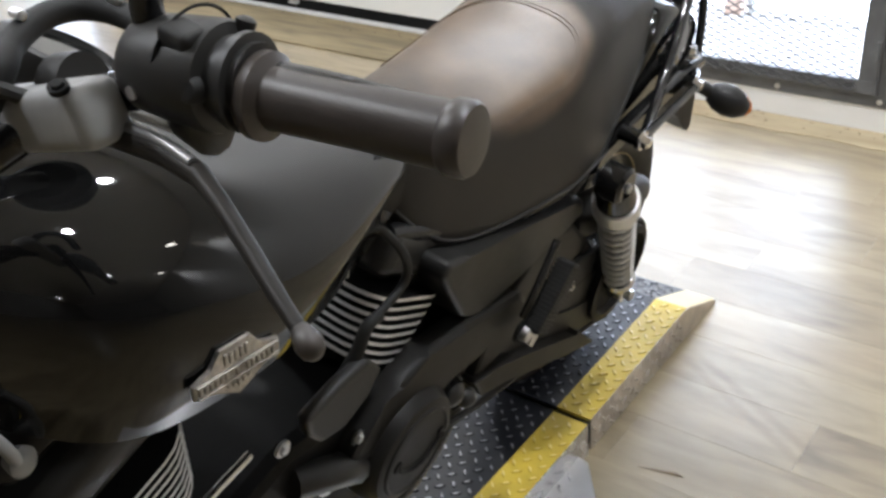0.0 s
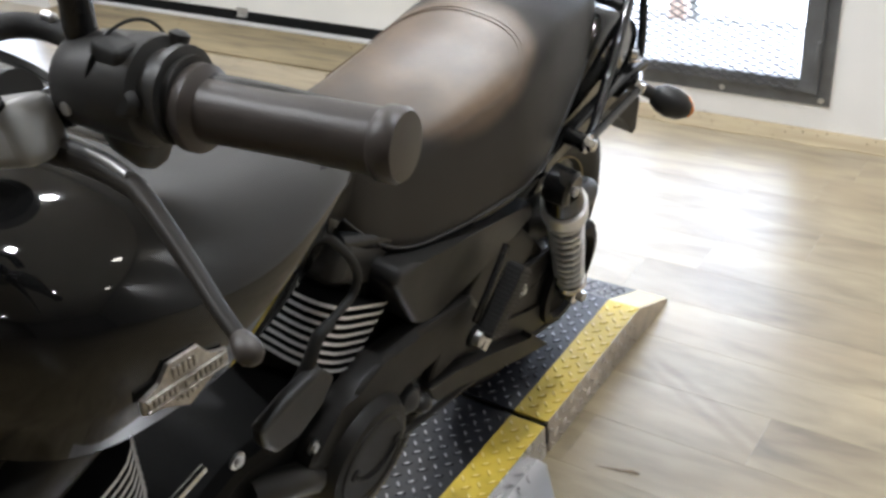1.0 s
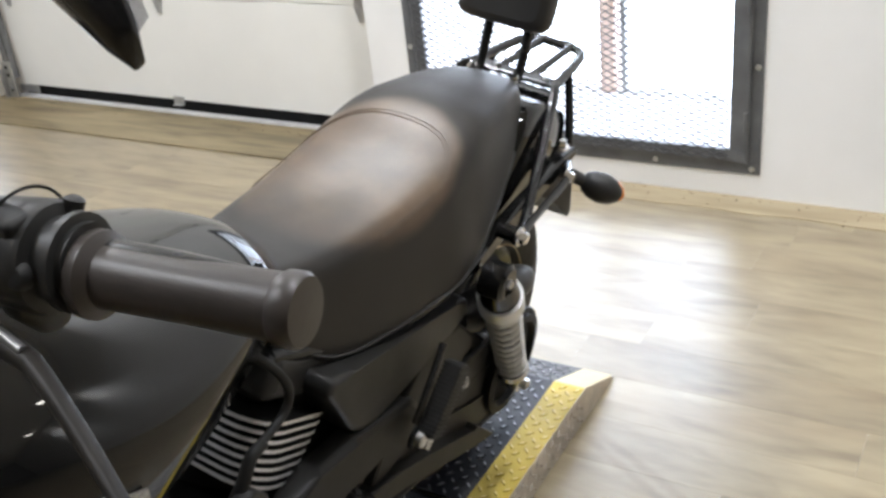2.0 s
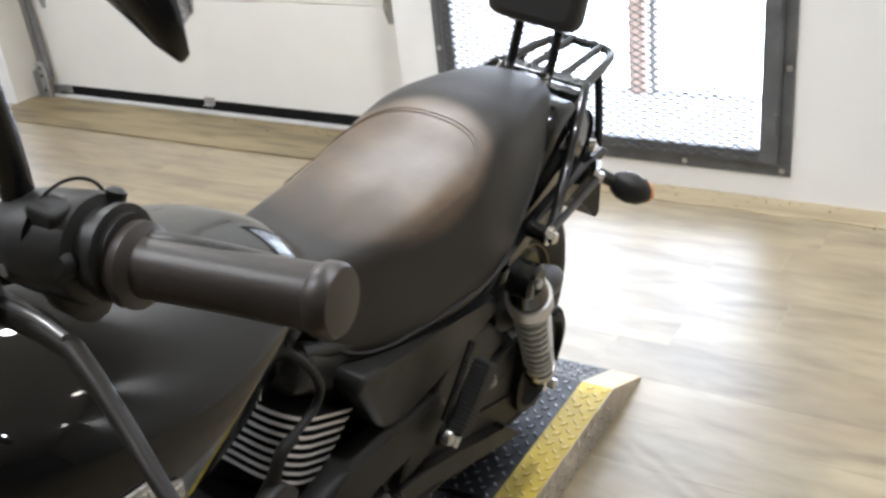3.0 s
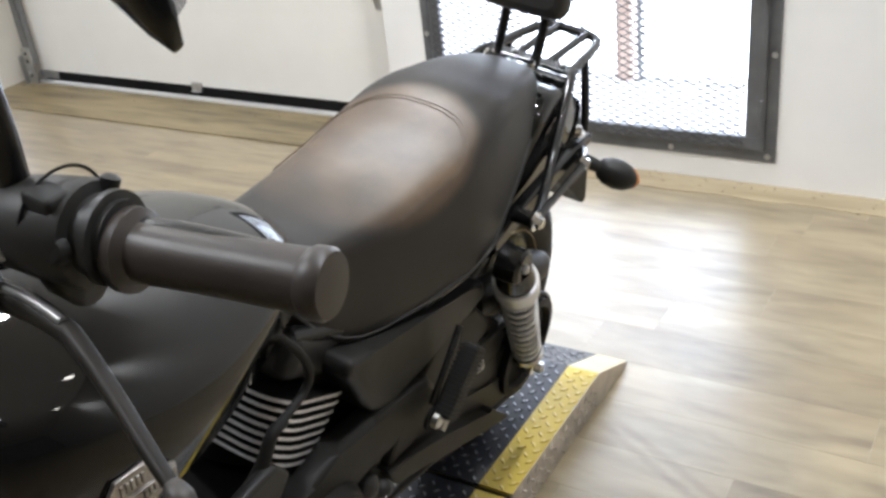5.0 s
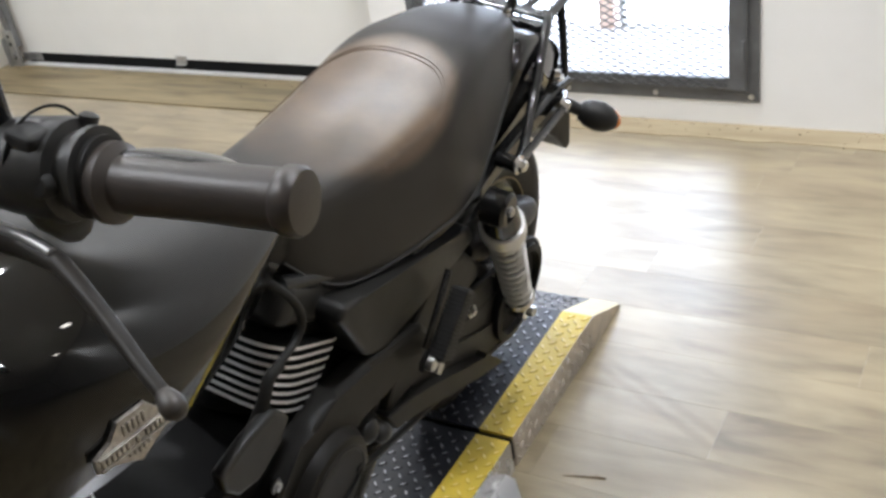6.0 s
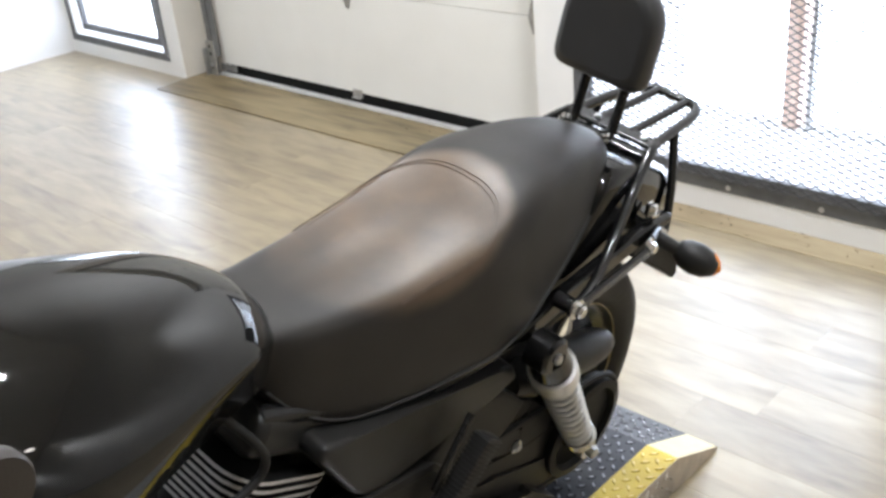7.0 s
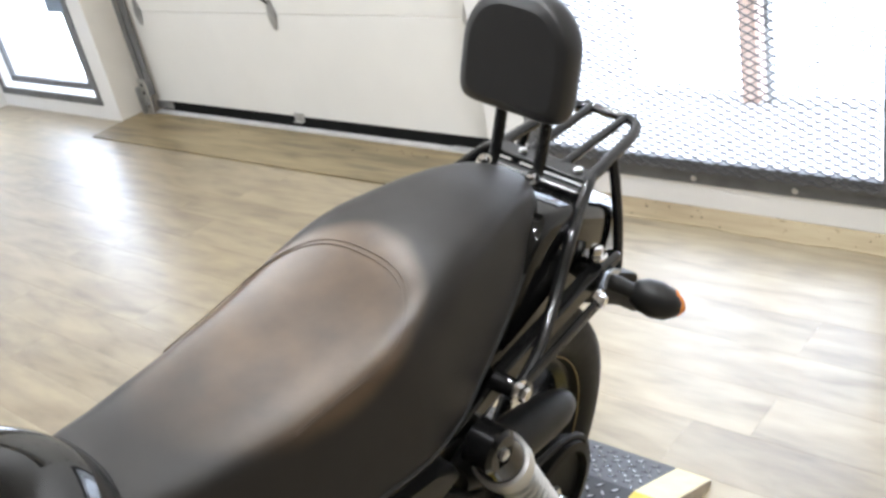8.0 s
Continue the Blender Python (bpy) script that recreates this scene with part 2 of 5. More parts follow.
SEAL = mat("black_door_seal", (0.006, 0.006, 0.006), 0.75, var=0.3, scale=30, spec=0.12)
ALU_SILL = mat("aluminium_threshold", (0.75, 0.75, 0.75), 0.35, metal=0.7, var=0.15, scale=20)
FLOOR_BASE = mat("floor_joint", (0.2, 0.15, 0.1), 0.6, var=0.2, scale=20)
PLANK = wood("vinyl_plank", (0.15, 0.114, 0.063), (0.31, 0.248, 0.149), 0.5, 2.6, 11.0, coat=1.0, polish=0.3, bump=0.04)


def add_track(m, a, b, half, shade):
    """A worn track across a floor: two soft darker lines beside each other, from a to b."""
    n, l = m.node_tree.nodes, m.node_tree.links
    bs = n["Principled BSDF"]
    old = bs.inputs["Base Color"].links[0].from_socket
    t = (Vector(b) - Vector(a)).normalized()
    length = (Vector(b) - Vector(a)).length
    pos, off, ns, wob = n.new("ShaderNodeNewGeometry"), n.new("ShaderNodeVectorMath"), n.new("ShaderNodeTexNoise"), n.new("ShaderNodeVectorMath")
    ns.inputs["Scale"].default_value, ns.inputs["Detail"].default_value = 30, 4
    l.new(pos.outputs["Position"], ns.inputs["Vector"])
    wob.operation = "MULTIPLY_ADD"
    wob.inputs[1].default_value = (0.014, 0.014, 0)
    l.new(ns.outputs["Color"], wob.inputs[0])
    l.new(pos.outputs["Position"], wob.inputs[2])
    off.operation = "SUBTRACT"
    off.inputs[1].default_value = (a[0] + 0.007, a[1] + 0.007, 0)
    l.new(wob.outputs[0], off.inputs[0])

    def dot(v):
        d = n.new("ShaderNodeVectorMath")
        d.operation, d.inputs[1].default_value = "DOT_PRODUCT", v
        l.new(off.outputs[0], d.inputs[0])
        return d.outputs["Value"]

    def op(kind, x, y):
        q = n.new("ShaderNodeMath")
        q.operation = kind
        for k, v in enumerate((x, y)):
            if isinstance(v, float):
                q.inputs[k].default_value = v
            elif v is not None:
                l.new(v, q.inputs[k])
        return q.outputs[0]

    def ease(v, lo, hi):
        q = n.new("ShaderNodeMapRange")
        q.interpolation_type = "SMOOTHSTEP"
        q.inputs["From Min"].default_value, q.inputs["From Max"].default_value = lo, hi
        l.new(v, q.inputs["Value"])
        return q.outputs[0]

    across = op("ABSOLUTE", op("SUBTRACT", op("ABSOLUTE", dot((-t.y, t.x, 0)), None), half), None)
    line = ease(across, 0.017, 0.002)
    along = dot((t.x, t.y, 0))
    ends = op("MULTIPLY", ease(along, 0.0, 0.08), ease(along, length, length - 0.12))
    mix = n.new("ShaderNodeMix")
    mix.data_type, mix.blend_type = "RGBA", "MULTIPLY"
    l.new(op("MULTIPLY", op("MULTIPLY", line, ends), 0.5), mix.inputs[0])
    l.new(old, mix.inputs[6])
    mix.inputs[7].default_value = (*shade, 1)
    l.new(mix.outputs[2], bs.inputs["Base Color"])


add_track(PLANK, (-0.30, 1.63), (0.10, 1.40), 0.017, (0.55, 0.48, 0.42))
PLY = wood("plywood_board", (0.115, 0.088, 0.044), (0.285, 0.222, 0.125), 0.4, 1.6, 12.0, False)
# post wood paled towards pink: window glare is put into its colour
POST_WOOD = wood("orange_wood_post", (0.6, 0.42, 0.33), (0.76, 0.57, 0.47), 0.55, 1.5, 14.0, False, 2)
DIRT = mat("dark_grit", (0.05, 0.035, 0.025), 0.8, var=0.3, scale=90)
ORANGE = mat("amber_lens", (0.75, 0.2, 0.02), 0.12, var=0.05, coat=0.5)
RED_LENS = mat("red_lens", (0.45, 0.02, 0.02), 0.12, var=0.05, coat=0.5)
CONCRETE = mat("pale_concrete", (0.6, 0.59, 0.56), 0.8, var=0.1, scale=4, bump=0.1)
GLASS = glass("window_glass")
MIRROR = mat("mirror_glass", (0.9, 0.9, 0.92), 0.02, metal=1.0, var=0.01)
LAMP_GLOW = glow("lamp_disc", (1.0, 0.96, 0.9), 30.0)

# ---- mesh helpers ----


def part(name, bm, material, parent=None, label="", smooth=True, angle=40):
    """One mesh object out of a bmesh, under a thing or a part."""
    me = bpy.data.meshes.new(name)
    bmesh.ops.recalc_face_normals(bm, faces=bm.faces[:])
    if smooth:
        for f in bm.faces:
            f.smooth = True
        for e in bm.edges:
            if len(e.link_faces) == 2:
                a, b = sorted(f.calc_area() for f in e.link_faces)
                turn = e.calc_face_angle(0)
                if turn > radians(angle) or (turn > 0.15 and b > 7 * a):
                    e.smooth = False
    bm.to_mesh(me)
    bm.free()
    for mm in (material if isinstance(material, (list, tuple)) else [material]):
        me.materials.append(mm)
    ob = new(name, me)
    if parent is not None:
        ob.parent = parent
    if label:
        tagged(ob, label)
    return ob


def thing(name, label, category, group="", kind="", m=None):
    """An Empty that holds the parts of one thing."""
    ob = new(name)
    ob.empty_display_size = 0.1
    if m is not None:
        ob.matrix_world = m
    return tagged(ob, label, category, group, kind)


def add_box(bm, lo, hi, bevel=0.0, seg=2, m=None):
    t = bmesh.new()
    bmesh.ops.create_cube(t, size=1)
    for v in t.verts:
        v.co = Vector([lo[i] + (v.co[i] + 0.5) * (hi[i] - lo[i]) for i in range(3)])
    if bevel:
        bmesh.ops.bevel(t, geom=t.edges[:], offset=bevel, segments=seg, profile=0.5, affect="EDGES")
    if m is not None:
        bmesh.ops.transform(t, matrix=m, verts=t.verts[:])
    me = bpy.data.meshes.new("tmp")
    t.to_mesh(me)
    t.free()
    bm.from_mesh(me)
    bpy.data.meshes.remove(me)
    return bm


def box(lo, hi, bevel=0.0, seg=2, m=None):
    return add_box(bmesh.new(), lo, hi, bevel, seg, m)


def add_rings(bm, rings, cap=True, closed=False):
    """Skin between rings of points of the same number."""
    vs = [[bm.verts.new(p) for p in r] for r in rings]
    n = len(vs[0])
    pairs = list(zip(vs, vs[1:])) + ([(vs[-1], vs[0])] if closed else [])
    for a, b in pairs:
        for i in range(n):
            bm.faces.new((a[i], a[(i + 1) % n], b[(i + 1) % n], b[i]))
    if cap and not closed:
        bm.faces.new(vs[0][::-1])
        bm.faces.new(vs[-1])
    return bm


def spline(pts, steps=8):
    """Catmull-Rom through points."""
    p = [Vector(q) for q in pts]
    if len(p) < 3:
        return [p[0].lerp(p[-1], i / steps) for i in range(steps + 1)]
    p = [2 * p[0] - p[1]] + p + [2 * p[-1] - p[-2]]
    out = []
    for a, b, c, d in zip(p, p[1:], p[2:], p[3:]):
        for i in range(steps):
            t = i / steps
            out.append(0.5 * ((2 * b) + (c - a) * t + (2 * a - 5 * b + 4 * c - d) * t * t + (3 * b - a - 3 * c + d) * t ** 3))
    return out + [p[-2]]


def add_tube(bm, pts, r, seg=10, smooth=True, steps=6, cap=True, closed=False):
    """A round tube along points; r: one radius or one for each end."""
    path = spline(pts, steps) if smooth else [Vector(q) for q in pts]
    rings, up = [], None
    n = len(path)
    for i, q in enumerate(path):
        d = (path[min(i + 1, n - 1)] - path[max(i - 1, 0)])
        if closed:
            d = path[(i + 1) % n] - path[i - 1]
        d.normalize()
        if up is None:
            up = d.orthogonal().normalized()
        up = (up - d * up.dot(d)).normalized()
        side = d.cross(up)
        rr = r if not isinstance(r, (list, tuple)) else r[0] + (r[1] - r[0]) * i / (n - 1)
        rings.append([q + (up * math.cos(a) + side * math.sin(a)) * rr for a in [2 * math.pi * k / seg for k in range(seg)]])
    return add_rings(bm, rings, cap, closed)


def tube(pts, r, seg=10, smooth=True, steps=6):
    return add_tube(bmesh.new(), pts, r, seg, smooth, steps)


def add_lathe(bm, p, axis, profile, seg=24):
    """A turned body: profile of (distance along the axis, radius)."""
    axis = Vector(axis).normalized()
    u = axis.orthogonal().normalized()
    w = axis.cross(u)
    p = Vector(p)
    rings = [[p + axis * d + (u * math.cos(a) + w * math.sin(a)) * max(r, 1e-4) for a in [2 * math.pi * k / seg for k in range(seg)]] for d, r in profile]
    return add_rings(bm, rings)


def lathe(p, axis, profile, seg=24):
    return add_lathe(bmesh.new(), p, axis, profile, seg)


def bolt(name, p, axis, r, material, parent, label="", h=None):
    """A domed hex bolt on its washer."""
    h = h or r * 0.8
    bm = lathe(p, axis, [(-0.002, r * 1.5), (0.0015, r * 1.5), (0.0015, r * 1.1)], 18)
    add_lathe(bm, p, axis, [(0.001, r), (h * 0.7, r), (h, r * 0.75), (h * 1.02, r * 0.3)], 6 if r > 0.004 else 8)
    return part(name, bm, material, parent, label, angle=30)


def poly_plate(outline, x0, x1, bevel=0.004, seg=2):
    """A plate of an outline in (y, z) between two x, edges rounded."""
    bm = bmesh.new()
    a = [bm.verts.new((x0, y, z)) for y, z in outline]
    b = [bm.verts.new((x1, y, z)) for y, z in outline]
    n = len(outline)
    bm.faces.new(a[::-1])
    bm.faces.new(b)
    for i in range(n):
        bm.faces.new((a[i], a[(i + 1) % n], b[(i + 1) % n], b[i]))
    if bevel:
        bmesh.ops.bevel(bm, geom=bm.edges[:], offset=bevel, segments=seg, profile=0.55, affect="EDGES", clamp_overlap=True)
    return bm


def lerp_rows(rows, y):
    """Smooth interpolation in a table of rows whose first entry is y."""
    if y <= rows[0][0]:
        return rows[0][1:]
    for i, (a, b) in enumerate(zip(rows, rows[1:])):
        if y <= b[0]:
            t = (y - a[0]) / (b[0] - a[0])
            p = rows[max(i - 1, 0)]
            q = rows[min(i + 2, len(rows) - 1)]
            out = []
            for k in range(1, len(a)):
                ma = (b[k] - p[k]) / (b[0] - p[0]) * (b[0] - a[0]) if b[0] != p[0] else 0
                mb = (q[k] - a[k]) / (q[0] - a[0]) * (b[0] - a[0])
                out.append((2 * t ** 3 - 3 * t * t + 1) * a[k] + (t ** 3 - 2 * t * t + t) * ma + (3 * t * t - 2 * t ** 3) * b[k] + (t ** 3 - t * t) * mb)
            return out
    return rows[-1][1:]

# ---- the room ----
WALL_Y, DOOR_Y, LEFT_X, RIGHT_X, BACK_Y, CEIL_Z = 2.906, 3.083, -5.28, 12.0, -6.0, 3.3
WALL_BACK = 3.2


def wall_piece(name, lo, hi, material=WALL):
    ob = part(name, box(lo, hi), material, smooth=False)
    return ob


floor = part("floor", box((LEFT_X - 0.2, BACK_Y - 0.2, -0.2), (RIGHT_X + 0.2, WALL_BACK, -0.004)), FLOOR_BASE, smooth=False)
tagged(floor, "worn tan wood-look plank floor with a soft sheen", "floor", kind="structure")
ceiling = part("ceiling", box((LEFT_X - 0.2, BACK_Y - 0.2, CEIL_Z), (RIGHT_X + 0.2, WALL_BACK, CEIL_Z + 0.2)), CEIL, smooth=False)
tagged(ceiling, "plain painted workshop ceiling", "ceiling", kind="structure")

# the wall with the windows and the roll-up door, in pieces round its openings
WIN1 = (-1.45, -0.29, 0.1, 1.47)       # caged window: x, x, z, z
WIN2 = (-5.2, -4.23, 0.11, 1.47)       # window beside the door
GATE = (-4.058, -1.66, 0.0, 2.3)      # roll-up door
north = bmesh.new()
for lo, hi in (((LEFT_X - 0.2, 0, -0.004), (WIN2[0], 0, CEIL_Z)), ((WIN2[1], 0, -0.004), (GATE[0], 0, CEIL_Z)), ((GATE[1], 0, -0.004), (WIN1[0], 0, CEIL_Z)),
               ((WIN1[1], 0, -0.004), (RIGHT_X + 0.2, 0, CEIL_Z)), ((WIN2[0], 0, -0.004), (WIN2[1], 0, WIN2[2])), ((WIN1[0], 0, -0.004), (WIN1[1], 0, WIN1[2])),
               ((WIN2[0], 0, WIN2[3]), (WIN2[1], 0, CEIL_Z)), ((WIN1[0], 0, WIN1[3]), (WIN1[1], 0, CEIL_Z)), ((GATE[0], 0, GATE[3]), (GATE[1], 0, CEIL_Z))):
    add_box(north, (lo[0], WALL_Y, lo[2]), (hi[0], WALL_BACK, hi[2]))
tagged(part("wall_north", north, WALL, smooth=False), "white painted wall with two low windows and a roll-up door", "wall", kind="structure")
tagged(wall_piece("wall_west", (LEFT_X - 0.2, BACK_Y, -0.004), (LEFT_X, WALL_Y, CEIL_Z)), "plain white painted wall", "wall", kind="structure")
# east and south walls are unseen additions, grey to keep reflections and fill low
tagged(wall_piece("wall_east", (RIGHT_X, BACK_Y, -0.004), (RIGHT_X + 0.2, WALL_Y, CEIL_Z), WALL_GREY), "plain grey wall, added unseen to close the room", "wall", kind="structure")
tagged(wall_piece("wall_south", (LEFT_X - 0.2, BACK_Y - 0.2, -0.004), (RIGHT_X + 0.2, BACK_Y, CEIL_Z), WALL_GREY), "plain grey wall, added unseen to close the room", "wall", kind="structure")
tagged(part("wall_pier", box((LEFT_X, 1.75, 0), (LEFT_X + 0.12, 2.33, CEIL_Z), 0.004), WALL), "white painted pier on the wall", "wall", kind="structure")
# cream side linings of the door recess
for x0, x1 in ((GATE[0] - 0.0, GATE[0] + 0.003), (GATE[1] - 0.003, GATE[1])):
    tagged(part("door_jamb", box((x0, WALL_Y + 0.002, 0.0), (x1, DOOR_Y, GATE[3])), JAMB, smooth=False), "cream painted jamb of the door recess", "trim", kind="structure")

# outside
ground = part("ground", box((-60, WALL_BACK, -0.3), (60, 120, -0.12)), CONCRETE, smooth=False)
tagged(ground, "sunlit pale concrete yard outside the windows", "ground", kind="structure")

# bay behind the caged window: sill, cheeks and head, painted white
bay = thing("window_1", "low window with a white recess and a wooden mullion", "window", kind="structure")
BAY_Y = 3.5
part("window_sill", box((WIN1[0] - 0.02, WALL_BACK, 0.05), (WIN1[1] + 0.02, BAY_Y + 0.1, WIN1[2]), 0.003), WALL, bay)
for x0, x1 in ((WIN1[0] - 0.08, WIN1[0]), (WIN1[1], WIN1[1] + 0.08)):
    part("cheek", box((x0, WALL_BACK, 0.05), (x1, BAY_Y + 0.1, WIN1[3] + 0.05), 0.003), WALL, bay)
part("head", box((WIN1[0] - 0.08, WALL_BACK, WIN1[3]), (WIN1[1] + 0.08, BAY_Y + 0.1, WIN1[3] + 0.08), 0.003), WALL, bay)
part("mullion", box((-1.0, BAY_Y - 0.02, WIN1[2]), (-0.94, BAY_Y + 0.05, WIN1[3]), 0.004), POST_WOOD, bay, "orange-brown wooden post")
part("metal_strip", box((-0.915, BAY_Y - 0.01, WIN1[2]), (-0.897, BAY_Y + 0.03, WIN1[3]), 0.002), GALV, bay, "grey metal strip")
part("window_frame", box((WIN1[0], BAY_Y, WIN1[2]), (WIN1[1], BAY_Y + 0.05, WIN1[2] + 0.006), 0.001), WALL, bay)
for x0, x1 in ((WIN1[0], -1.0), (-0.897, WIN1[1])):
    pane = part("pane", box((x0, BAY_Y + 0.02, WIN1[2] + 0.006), (x1, BAY_Y + 0.025, WIN1[3])), GLASS, bay, smooth=False)
    pane.visible_shadow = False

# steel cage frame with expanded metal over that window
cage = thing("window_guard", "dark grey steel frame with expanded metal mesh over the window", "window guard")
FX0, FX1, FZ0, FZ1 = -1.492, -0.243, 0.082, 1.53
FY = WALL_Y
for nm, lo, hi in (("frame_bar", (FX0, FY - 0.006, FZ0), (FX1, FY, FZ0 + 0.042)), ("frame_bar", (FX0, FY - 0.006, FZ1 - 0.042), (FX1, FY, FZ1)),
                   ("frame_bar", (FX0, FY - 0.006, FZ0 + 0.042), (FX0 + 0.042, FY, FZ1 - 0.042)), ("frame_bar", (FX1 - 0.038, FY - 0.006, FZ0 + 0.042), (FX1, FY, FZ1 - 0.042))):
    part(nm, box(lo, hi, 0.0012), FRAME_STEEL, cage)
# the upstanding leg of the angle, and the inner frame that carries the mesh
for nm, lo, hi in (("inner_bar", (FX0 + 0.042, FY - 0.022, FZ0 + 0.043), (FX1 - 0.042, FY - 0.004, FZ0 + 0.083)), ("inner_bar", (FX0 + 0.042, FY - 0.022, FZ1 - 0.09), (FX1 - 0.052, FY - 0.004, FZ1 - 0.045)),
                   ("inner_bar", (FX0 + 0.044, FY - 0.022, FZ0 + 0.083), (FX0 + 0.085, FY - 0.004, FZ1 - 0.09)), ("inner_bar", (FX1 - 0.092, FY - 0.022, FZ0 + 0.083), (FX1 - 0.042, FY - 0.004, FZ1 - 0.09)),
                   ("lip", (FX1 - 0.041, FY - 0.024, FZ0 + 0.04), (FX1 - 0.036, FY - 0.006, FZ1 - 0.04)), ("lip", (FX0 + 0.036, FY - 0.024, FZ0 + 0.04), (FX0 + 0.041, FY - 0.006, FZ1 - 0.04))):
    part(nm, box(lo, hi, 0.0012), FRAME_STEEL, cage)
for z in (0.26, 0.62):
    part("hinge_pin", lathe((FX1 - 0.044, FY - 0.026, z - 0.03), (0, 0, 1), [(0, 0.006), (0.06, 0.006)], 10), FRAME_STEEL, cage)
for x in (-1.479, -1.195, -0.886, -0.577, -0.268):
    bolt("bolt", (x, FY - 0.006, FZ0 + 0.018), (0, -1, 0), 0.0062, STEEL, cage, "zinc bolt")
for z in (0.428, 0.76, 1.1, 1.4):
    for x in (-0.26, -1.475):
        bolt("bolt", (x, FY - 0.006, z), (0, -1, 0), 0.0062, STEEL, cage, "zinc bolt")
# expanded metal: strands that part and meet, each a flat ribbon twisted out of the plane
DW, DH = 0.046, 0.0238
em = bmesh.new()
my = FY - 0.026
x_lo, x_hi, z_lo, z_hi = FX0 + 0.05, FX1 - 0.06, FZ0 + 0.05, FZ1 - 0.05
nx, nz = int((x_hi - x_lo) / DW), int((z_hi - z_lo) / DH)
for j in range(nz):
    for i in range(nx):
        cx, cz = x_lo + (i + 0.5) * DW, z_lo + (j + 0.5) * DH
        for sx in (-1, 1):
            for sz in (-1, 1):
                a, b = Vector((cx + sx * DW / 2, my, cz)), Vector((cx, my, cz + sz * DH / 2))
                w, d = 0.0019, 0.0008
                q = [em.verts.new(p) for p in (a + Vector((0, -d, -w)), a + Vector((0, d, w)), b + Vector((0, d, w)), b + Vector((0, -d, -w)))]
                q2 = [em.verts.new(v.co + Vector((0, 0.0022, 0.0003))) for v in q]
                em.faces.new(q)
                em.faces.new(q2[::-1])
                for k in range(4):
                    em.faces.new((q[k], q2[k], q2[(k + 1) % 4], q[(k + 1) % 4]))
tagged(part("mesh", em, MESH_STEEL, cage, "dark expanded metal diamonds", smooth=False), kind="stuff")

# small window beside the door
win2 = thing("window_2", "low window in a dark grey steel frame", "window", kind="structure")
for lo, hi in (((-5.255, WALL_Y - 0.006, 0.078), (-4.183, WALL_Y, 0.118)), ((-5.255, WALL_Y - 0.006, 0.118), (-5.215, WALL_Y, 1.49)), ((-4.223, WALL_Y - 0.006, 0.118), (-4.183, WALL_Y, 1.49)), ((-5.255, WALL_Y - 0.006, 1.49), (-4.183, WALL_Y, 1.53))):
    part("frame_bar", box(lo, hi, 0.001), FRAME_STEEL, win2)
for lo, hi in (((-5.17, WALL_Y + 0.03, 0.14), (-4.29, WALL_Y + 0.055, 0.175)), ((-5.17, WALL_Y + 0.03, 0.175), (-5.14, WALL_Y + 0.055, 1.43)), ((-4.32, WALL_Y + 0.03, 0.175), (-4.29, WALL_Y + 0.055, 1.43)), ((-5.17, WALL_Y + 0.03, 1.43), (-4.29, WALL_Y + 0.055, 1.465))):
    part("inner_frame", box(lo, hi, 0.001), FRAME_STEEL, win2)
pane = part("pane", box((-5.2, WALL_Y + 0.2, 0.11), (-4.23, WALL_Y + 0.205, 1.47)), GLASS, win2, smooth=False)
pane.visible_shadow = False
sign = thing("placard", "small blue-grey placard with two faded lines hung in the window", "sign")
part("board", box((-4.42, WALL_Y + 0.012, 0.56), (-4.21, WALL_Y + 0.016, 0.76), 0.001), mat("placard_blue", (0.2, 0.27, 0.36), 0.5, var=0.1), sign)
for z, x0, x1 in ((0.66, -4.38, -4.26), (0.63, -4.35, -4.28)):
    part("line", box((x0, WALL_Y + 0.0105, z), (x1, WALL_Y + 0.012, z + 0.012)), WALL, sign, smooth=False)

# the roll-up door
gate = thing("door_1", "closed cream sectional roll-up door with a black bottom seal", "door", kind="structure")
PANEL_H, GX0, GX1 = 0.5, -3.93, -1.74
for k in range(5):
    z0, z1 = max(0.05, 0.018 + k * PANEL_H), min(0.018 + (k + 1) * PANEL_H, GATE[3])
    bm = box((GX0, DOOR_Y, z0 + 0.001), (GX1, DOOR_Y + 0.045, z1 - 0.0015), 0.002)
    part("panel", bm, DOOR_PAINT, gate)
part("seal", box((GX0, DOOR_Y - 0.007, 0.01), (GX1, DOOR_Y + 0.04, 0.056), 0.006, 3), SEAL, gate, "black rubber bottom seal")
part("threshold", box((GX0 - 0.02, DOOR_Y - 0.048, 0.0), (GX1 + 0.02, DOOR_Y + 0.1, 0.011), 0.002), ALU_SILL, gate, "bright aluminium threshold strip")
part("threshold_bead", box((GX0, DOOR_Y - 0.02, 0.0105), (GX1 - 0.25, DOOR_Y - 0.012, 0.0165), 0.002), CHROME, gate, "bright bead of the threshold")
part("edge_stile", box((GX1, DOOR_Y, 0.0), (GATE[1], DOOR_Y + 0.04, 2.3)), JAMB, gate, smooth=False)
part("edge_stile", box((GATE[0], DOOR_Y, 0.0), (GX0, DOOR_Y + 0.04, 2.3)), JAMB, gate, smooth=False)


